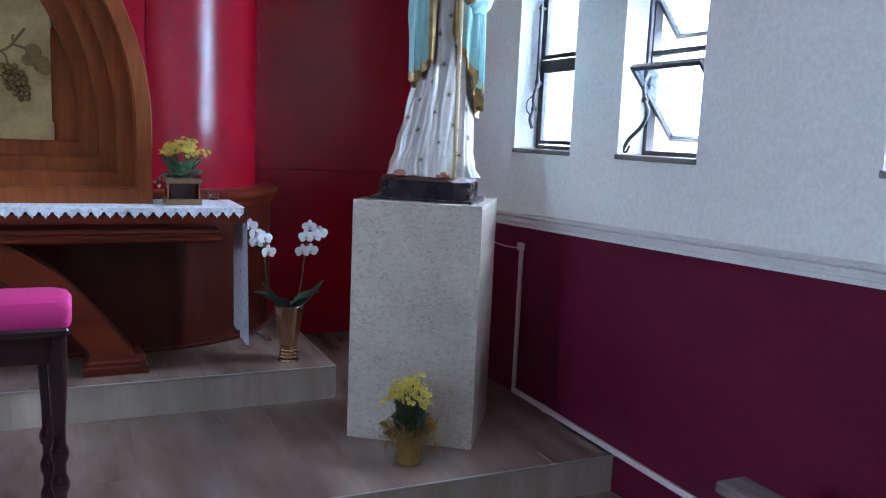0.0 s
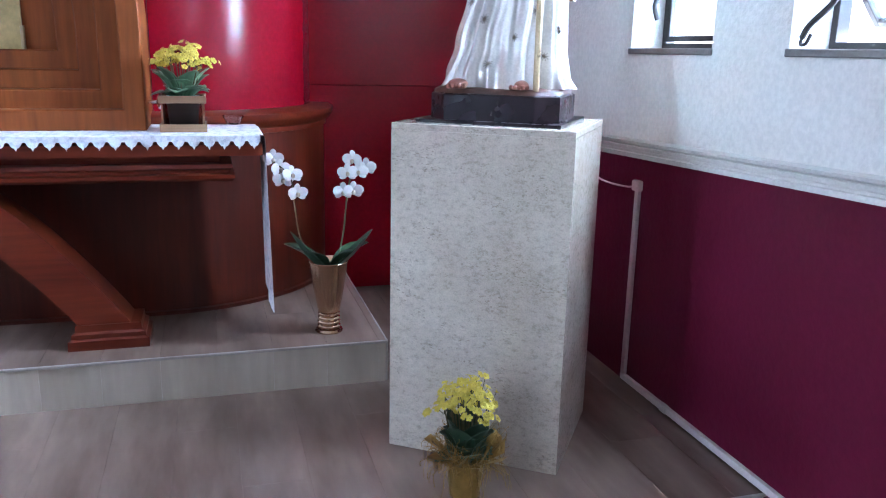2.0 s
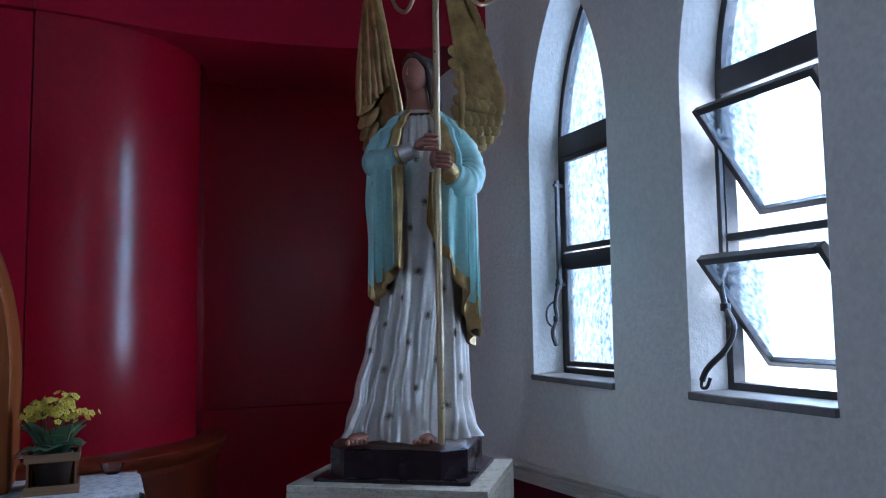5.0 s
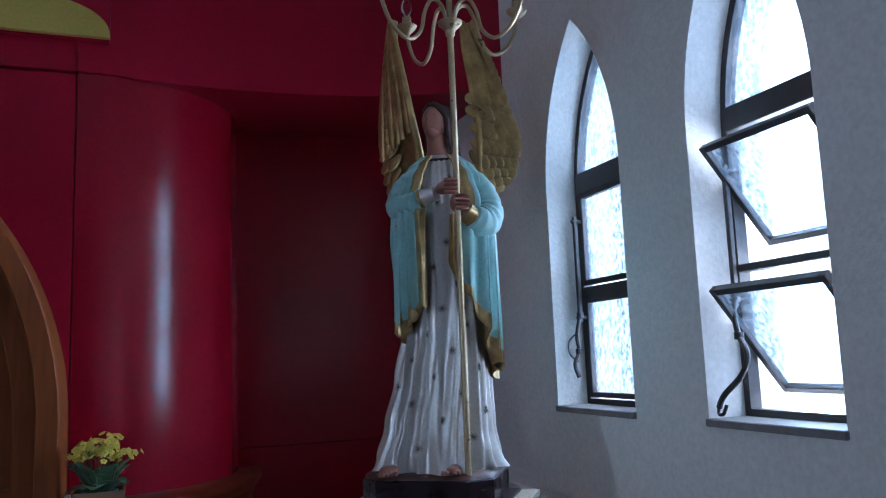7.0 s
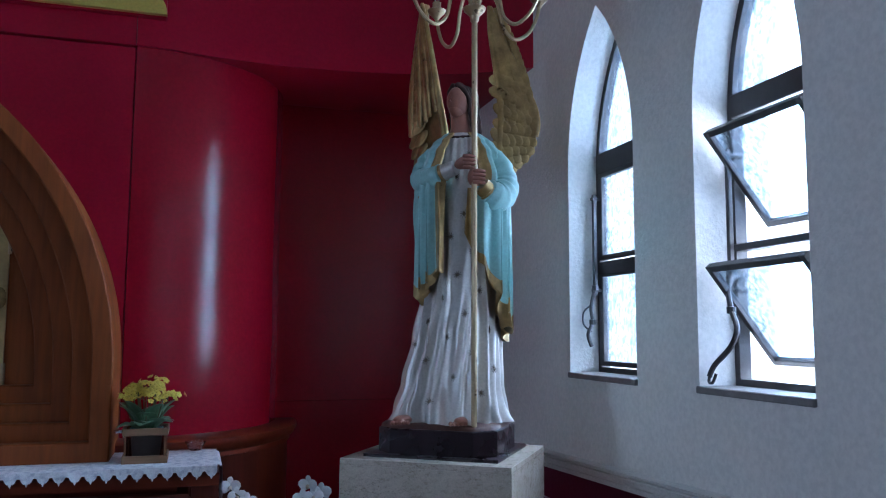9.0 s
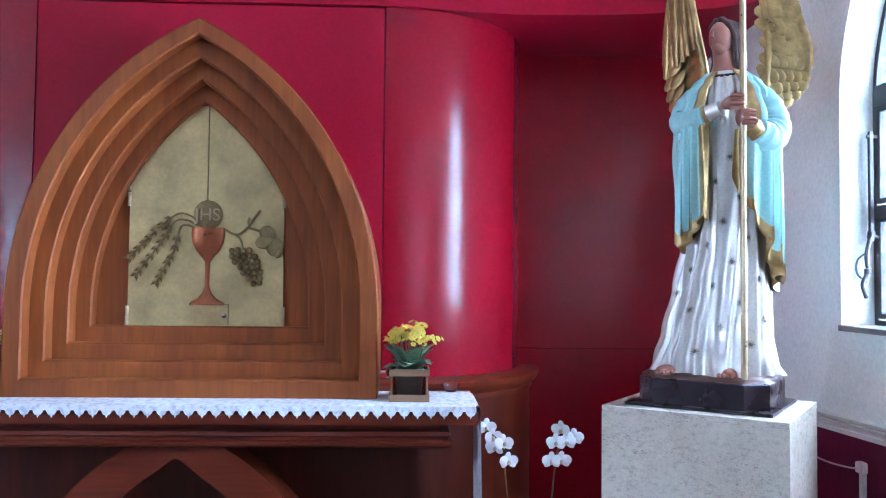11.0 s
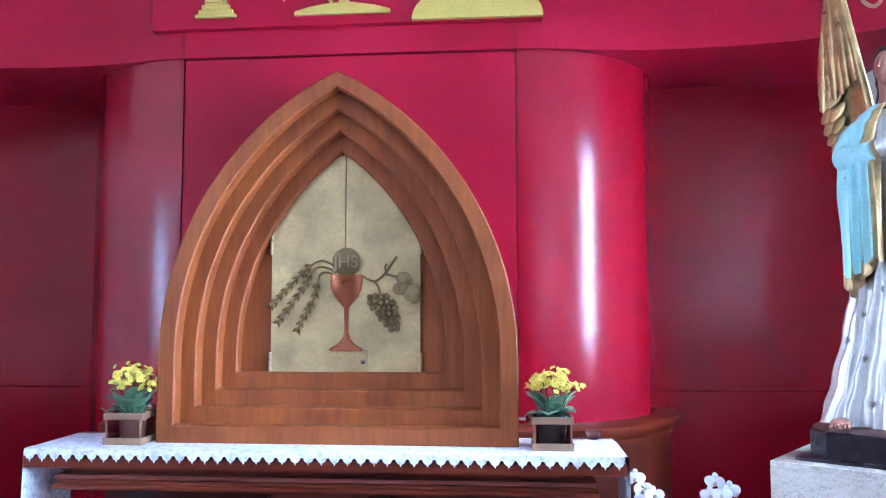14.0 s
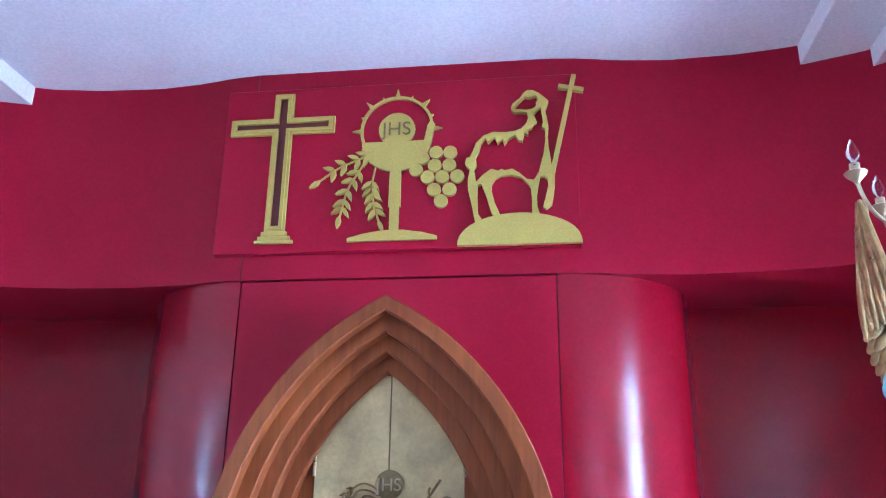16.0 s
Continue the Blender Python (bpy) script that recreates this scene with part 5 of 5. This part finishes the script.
def planter(x, y, turn, label):
    """A small crate: wooden rails top and bottom with smoked panels between."""
    at = Matrix.Translation((x, y, TABLE_Z + 0.0045)) @ Matrix.Rotation(radians(turn), 4, "Z")
    pb = thing("planter_box", label, "planter", at.translation, "planter crates on the altar")
    h = 0.080
    for z0, z1 in ((0.0, 0.028), (0.100, 0.127)):
        for k in range(4):
            m = at @ Matrix.Rotation(math.pi / 2 * k, 4, "Z")
            ln = h if k % 2 == 0 else h - 0.007
            part("rail", box(fresh(), -ln, ln, -h, -h + 0.007, z0, z1, 0.0015, m), BOXWOOD, pb)
    for k in range(4):
        m = at @ Matrix.Rotation(math.pi / 2 * k, 4, "Z")
        part("panel", box(fresh(), -h + 0.008, h - 0.008, -h + 0.008, -h + 0.011, 0.004, 0.122, 0, m), SMOKED, pb, "smoked glass panel")
        part("post", box(fresh(), -h + 0.007, -h + 0.014, -h + 0.007, -h + 0.014, 0.0, 0.127, 0, m), BOXWOOD, pb)
    part("bottom", box(fresh(), -h + 0.012, h - 0.012, -h + 0.012, h - 0.012, 0.001, 0.006, 0, at), BOXWOOD, pb)
    return pb


planter(1.166, 4.232, 0, "small wooden planter crate with smoked glass sides on the altar")
kalanchoe((1.166, 4.232, TABLE_Z + 0.012), 11, 0.125, 0.175, 24, 9, 0.060, 0.115, POT_TEAL, "yellow flowering kalanchoe in a planter crate on the altar", 0.042, None, 0.30, 0.70)
lp = planter(-0.557, 4.240, 2, "small wooden planter crate with reflecting sides and twig handles")
for s in (1, -1):
    bm = tube_of(spline([(-0.557 + s * 0.075, 4.19, TABLE_Z + 0.12), (-0.557 + s * 0.085, 4.19, TABLE_Z + 0.135), (-0.557 + s * 0.105, 4.185, TABLE_Z + 0.150)], 4), 0.003, 6)
    part("twig", bm, BOXWOOD, lp)
kalanchoe((-0.550, 4.240, TABLE_Z + 0.012), 23, 0.120, 0.180, 24, 9, 0.058, 0.115, POT_WHITE, "yellow flowering kalanchoe in a crate beside the tabernacle", 0.040, None, 0.30, 0.70)


def wrapped_pot():
    c = Vector((1.925, 3.165, 0.0))
    pl = kalanchoe((c.x, c.y, 0.002), 37, 0.105, 0.225, 36, 8, 0.050, 0.115, FOIL, "yellow kalanchoe in a gold-wrapped pot on the dais floor", 0.042, LEAF_DEEP, 0.22, 0.66)
    bm = fresh()
    n = 28
    rows = []
    for z, r, w in ((0.004, 0.044, 0.03), (0.05, 0.047, 0.05), (0.10, 0.052, 0.05), (0.115, 0.056, 0.10)):
        rows.append([(c.x + r * (1 + w * (k % 2)) * math.cos(2 * math.pi * k / n), c.y + r * (1 + w * (k % 2)) * math.sin(2 * math.pi * k / n), z) for k in range(n)])
    grid(bm, rows, True)
    part("pleated_wrap", bm, FOIL, pl, "pleated gold foil wrap")
    rnd = random.Random(9)
    bm = fresh()
    for k in range(230):
        a = rnd.uniform(0, 2 * math.pi)
        r = rnd.uniform(0.06, 0.135)
        p = Vector((c.x + 0.05 * math.cos(a), c.y + 0.05 * math.sin(a), rnd.uniform(0.10, 0.125)))
        q = Vector((c.x + r * math.cos(a), c.y + r * math.sin(a), rnd.uniform(0.075, 0.20)))
        m = (p + q) / 2 + Vector((rnd.uniform(-0.02, 0.02), rnd.uniform(-0.02, 0.02), rnd.uniform(0.0, 0.04)))
        tube(bm, spline([p, m, q, q + Vector((rnd.uniform(-0.012, 0.012), rnd.uniform(-0.012, 0.012), rnd.uniform(-0.05, 0.01)))], 2), 0.0009, 3)
    for k in range(16):
        a = 2 * math.pi * k / 16
        r = 0.112 + 0.02 * math.sin(k * 2.3)
        p = [Vector((c.x + s * math.cos(a + j), c.y + s * math.sin(a + j), z)) for s, j, z in ((0.052, -0.17, 0.11), (0.052, 0.17, 0.11), (r, 0.16, 0.165 + 0.02 * math.sin(k * 3)), (r, -0.16, 0.15))]
        bm.faces.new([bm.verts.new(q) for q in p])
    part("mesh_ruffle", bm, RAFFIA, pl, "frayed gold mesh ruffle", smooth=0)


wrapped_pot()


def orchid():
    c = Vector((1.675, 4.185, 0.168))
    v = thing("metal_vase", "rose-gold metal vase with ringed foot on the altar step", "vase", c)
    bm = fresh()
    prof = [(0.053, 0.0), (0.055, 0.006), (0.050, 0.014)]
    for k in range(4):
        z = 0.016 + 0.017 * k
        prof += [(0.040 - 0.001 * k, z), (0.0455 - 0.001 * k, z + 0.005), (0.0455 - 0.001 * k, z + 0.011), (0.040 - 0.001 * k, z + 0.016)]
    prof += [(0.043, 0.086), (0.058, 0.17), (0.076, 0.283), (0.0785, 0.288), (0.077, 0.290), (0.071, 0.284), (0.062, 0.25), (0.001, 0.25)]
    lathe(bm, prof, c, 40)
    part("body", bm, VASE, v)
    pl = thing("orchid", "white orchid with dark leaves growing in a metal vase", "plant", c + Vector((0, 0, 0.25)))
    top = c + Vector((0, 0, 0.255))
    for dx, dy, dz, w in ((-0.145, -0.03, 0.160, 0.036), (-0.165, 0.03, 0.100, 0.036), (-0.09, -0.05, 0.085, 0.034), (0.170, -0.02, 0.155, 0.034), (0.165, 0.04, 0.090, 0.038), (0.09, -0.05, 0.08, 0.032)):
        bm = fresh()
        leaf_blade(bm, top + Vector((dx * 0.08, dy * 0.1, 0)), top + Vector((dx, dy, dz)), w * 1.3, droop=-0.025 if dz > 0.1 else 0.01, cup=0.45, n=10)
        part("leaf", bm, LEAF_DEEP, pl)
    sprays = [([(-0.01, 0, 0.26), (-0.10, -0.01, 0.37), (-0.125, -0.015, 0.50), (-0.14, -0.02, 0.62), (-0.20, -0.02, 0.68)], [(-0.118, -0.04, 0.565), (-0.135, -0.03, 0.632), (-0.178, -0.02, 0.655), (-0.200, 0.0, 0.69), (-0.165, 0.0, 0.61)]),
              ([(0.03, 0, 0.26), (0.06, 0, 0.40), (0.072, -0.005, 0.52), (0.09, -0.01, 0.62), (0.13, -0.01, 0.675)], [(0.055, -0.03, 0.565), (0.092, -0.04, 0.570), (0.072, -0.03, 0.635), (0.112, -0.035, 0.640), (0.095, -0.02, 0.685), (0.145, -0.02, 0.655)])]
    for path, heads in sprays:
        part("flower_stem", tube_of(spline([c + Vector(p) for p in path], 6), 0.003, 6), STEM, pl)
        for h in heads:
            bm = fresh()
            p = c + Vector(h)
            n = Vector((-0.12 - h[0] * 1.8 + 0.35 * math.sin(h[2] * 90), -1.0, 0.12 + 0.3 * math.cos(h[2] * 70))).normalized()
            rot = n.to_track_quat("Z", "Y").to_matrix().to_4x4()
            for ang, rx, ry, off, lift in ((90, 0.013, 0.020, 0.018, 0.0), (215, 0.012, 0.019, 0.018, 0.0), (325, 0.012, 0.019, 0.018, 0.0), (172, 0.020, 0.021, 0.020, 0.004), (8, 0.020, 0.021, 0.020, 0.004)):
                m = Matrix.Translation(p) @ rot @ Matrix.Rotation(radians(ang - 90), 4, "Z") @ Matrix.Translation((0, off, lift)) @ Matrix.Rotation(radians(14), 4, "X")
                ball(bm, (0, 0, 0), 1, 10, (rx, ry, 0.0028), 0, m)
            ball(bm, (0, -0.006, 0.010), 1, 8, (0.008, 0.010, 0.008), 1, Matrix.Translation(p) @ rot)
            part("flower", bm, [PETAL_W, LIP], pl)
    part("moss_stone", ball_of(top + Vector((0.01, -0.03, 0.006)), 0.016, (1.2, 1, 0.7)), POT_WHITE, pl, "pale pebble")


def ball_of(c, r, squash):
    bm = fresh()
    ball(bm, c, r, 10, squash)
    return bm


LIP = surf("orchid_lip", (0.55, 0.45, 0.36), 0.2, 60, 300, rough=0.6)
orchid()
bm = fresh()
lathe(bm, [(0.022, 0.0), (0.026, 0.004), (0.040, 0.030), (0.042, 0.036), (0.039, 0.036), (0.024, 0.008), (0.001, 0.006)], (1.345, 4.46, TABLE_Z + 0.005), 24)
tagged(part("glass_dish", bm, clear_glass("clear_dish_glass", (0.88, 0.88, 0.95), 0.06)), "small clear glass dish on the altar end", "dish")


# ---- wall conduit, bench and kneeler ----
def conduit():
    cd = thing("cable_conduit", "white plastic cable conduit along the burgundy wall", "conduit", (EAST, 3.82, 0.0))
    x1 = EAST - 0.001
    part("riser", boxed(x1 - 0.016, x1, 3.806, 3.830, 0.034, 0.765, 0.002), CONDUIT, cd)
    part("junction_box", boxed(x1 - 0.026, x1, 3.796, 3.840, 0.765, 0.805, 0.004), CONDUIT, cd)
    part("floor_run", boxed(x1 - 0.016, x1, 1.2, 3.830, 0.008, 0.034, 0.002), CONDUIT, cd)
    part("joint", boxed(x1 - 0.019, x1, 3.49, 3.53, 0.006, 0.036, 0.002), CONDUIT, cd)
    pts = [(x1 - 0.014, 3.83, 0.785), (x1 - 0.03, 3.86, 0.775), (x1 - 0.10, 3.90, 0.79), (2.58, 3.86, 0.84), (2.45, 3.80, 0.85)]
    part("cable", tube_of(spline(pts, 8), 0.0035, 6), CONDUIT, cd, "thin white cable")


conduit()


def bench():
    b = thing("kneeling_bench", "dark wooden bench rail with a paler glossy top beside the wall", "bench", (2.36, 1.3, LOW))
    part("top_rail", boxed(2.295, 2.405, 0.35, 1.865, 0.385, 0.42, 0.006), BENCH_TOP, b, "glossy grey-brown top board")
    part("front_board", boxed(2.31, 2.335, 0.36, 1.85, 0.10, 0.385, 0.003), WOOD_DARK, b)
    for y in (0.42, 1.80):
        part("leg", boxed(2.31, 2.39, y - 0.03, y + 0.03, LOW, 0.385, 0.004), WOOD_DARK, b)


# greyer and paler than the other bench boards, with a gloss coat
BENCH_TOP = wood("grey_bench_wood", (0.09, 0.075, 0.075), (0.17, 0.15, 0.145), (1, 0.08, 1), rough=0.16, coat=0.3)
bench()


def kneeler():
    k = thing("prayer_kneeler", "dark lacquered prayer kneeler with a magenta padded armrest", "kneeler", (0.46, 2.62, LOW))
    x0, x1, y0, y1 = 0.20, 0.690, 2.45, 2.66
    bm = fresh()
    rows = []
    for z, o in ((0.812, 0.004), (0.822, 0.0), (0.858, 0.0), (0.874, 0.010), (0.882, 0.03)):
        rows.append([(a, b, z + (0.006 if z > 0.86 else 0) * math.sin((a - x0) / (x1 - x0) * math.pi)) for a, b in rounded(x0 + o, x1 - o, y0 + o, y1 - o, 0.025)])
    capped(bm, rows)
    part("cushion", bm, MAGENTA, k, "magenta velvet cushion")
    part("cushion_board", boxed(x0 - 0.004, x1 - 0.006, y0 - 0.004, y1 + 0.004, 0.790, 0.812, 0.006), LACQUER, k, "black lacquered board")
    part("apron", boxed(x0 + 0.03, x1 - 0.05, y0 + 0.022, y0 + 0.045, 0.715, 0.790, 0.004), LACQUER, k)
    for x in (x0 + 0.04, x1 - 0.035):
        for y in (y0 + 0.035, y1 - 0.035):
            x = x if y < y0 + 0.1 else x - 0.03
            bm = fresh()
            prof = [(0.017, LOW), (0.017, 0.0)]
            for j in range(6):
                z = 0.02 + 0.085 * j
                prof += [(0.0155, z), (0.0215, z + 0.012), (0.0235, z + 0.026), (0.0215, z + 0.040), (0.0155, z + 0.056)]
            prof += [(0.016, 0.56), (0.020, 0.62), (0.024, 0.70), (0.024, 0.79)]
            lathe(bm, prof, (x, y, 0), 14)
            part("leg", bm, LACQUER, k, "turned black leg")
    return k


def rounded(x0, x1, y0, y1, r, n=5):
    out = []
    for cx, cy, a0 in ((x1 - r, y1 - r, 0), (x0 + r, y1 - r, 90), (x0 + r, y0 + r, 180), (x1 - r, y0 + r, 270)):
        out += [(cx + r * math.cos(radians(a0 + 90 * k / n)), cy + r * math.sin(radians(a0 + 90 * k / n))) for k in range(n + 1)]
    return out


MAGENTA = surf("magenta_velvet", (0.40, 0.006, 0.125), 0.1, 8, 200, rough=0.75, bumps=0.3)
LACQUER = surf("dark_lacquer", (0.018, 0.007, 0.008), 0.2, 10, 120, rough=0.12, bumps=0.03)
kneeler()


# ---- floor and riser tiles ----
TILES = {}


def tile(parent, material, x0, x1, y0, y1, z0, z1, gap=0.0002):
    dims = (round(x1 - x0 - 2 * gap, 4), round(y1 - y0 - 2 * gap, 4), round(z1 - z0, 4), material.name)
    if dims not in TILES:
        w, d, h = dims[0] / 2, dims[1] / 2, dims[2] / 2
        bm = fresh()
        box(bm, -w, w, -d, d, -h, h)
        top = [e for e in bm.edges if (all(v.co.z > 0 for v in e.verts) if h < min(w, d) else all(v.co.y < 0 for v in e.verts))]
        bmesh.ops.bevel(bm, geom=top, offset=0.0004, segments=1, affect="EDGES")
        me = bpy.data.meshes.new("tile")
        bm.to_mesh(me)
        bm.free()
        me.materials.append(material)
        TILES[dims] = me
    ob = new("tile", TILES[dims])
    ob.location = ((x0 + x1) / 2, (y0 + y1) / 2, (z0 + z1) / 2)
    ob.parent = parent


def planks(parent, x0, x1, y0, y1, z, wide=0.20, long=1.20):
    n = math.ceil((x1 - x0) / wide)
    for k in range(n):
        a, b = x0 + k * wide, min(x0 + (k + 1) * wide, x1)
        if b - a < 0.02:
            continue
        y = y0 - (k % 3) * long / 3
        while y < y1 - 0.01:
            c, d = max(y, y0), min(y + long, y1)
            if d - c > 0.02:
                tile(parent, TILE, a, b, c, d, z - 0.008, z)
            y += long


def riser(parent, x0, x1, y, z0, z1, wide=0.20):
    n = math.ceil((x1 - x0) / wide)
    for k in range(n):
        tile(parent, TILE_RISER, x0 + k * wide, min(x0 + (k + 1) * wide, x1), y - 0.009, y, z0, z1)


planks(bpy.data.objects["floor_dais"], WEST, EAST, 2.956, 4.03, 0.0)
planks(bpy.data.objects["floor_dais"], 1.875, EAST, 4.03, 5.32, 0.0)
planks(bpy.data.objects["floor_altar_step"], 2 * MID - 1.875, 1.872, 4.026, 5.30, 0.170)
riser(bpy.data.objects["floor_altar_step"], 2 * MID - 1.875, 1.872, 4.037, 0.001, 0.1615)
riser(bpy.data.objects["floor_dais"], WEST, EAST, 2.967, LOW + 0.001, -0.009)
planks(bpy.data.objects["floor"], WEST, EAST, 0.55, 2.955, LOW + 0.006)
for name, x0, x1, y, z in (("trim_altar_step", 2 * MID - 1.877, 1.877, 4.022, 0.171), ("trim_dais", WEST, EAST, 2.952, 0.001)):
    tagged(part(name, boxed(x0, x1, y - 0.006, y + 0.005, z - 0.010, z, 0.002), TILE_EDGE), "pale tile nosing along the step", "nosing", kind="structure")
tagged(part("trim_altar_step_end", boxed(1.872, 1.880, 4.03, 5.31, 0.001, 0.170, 0.002), TILE_EDGE), "pale tile face at the step end", "nosing", kind="structure")
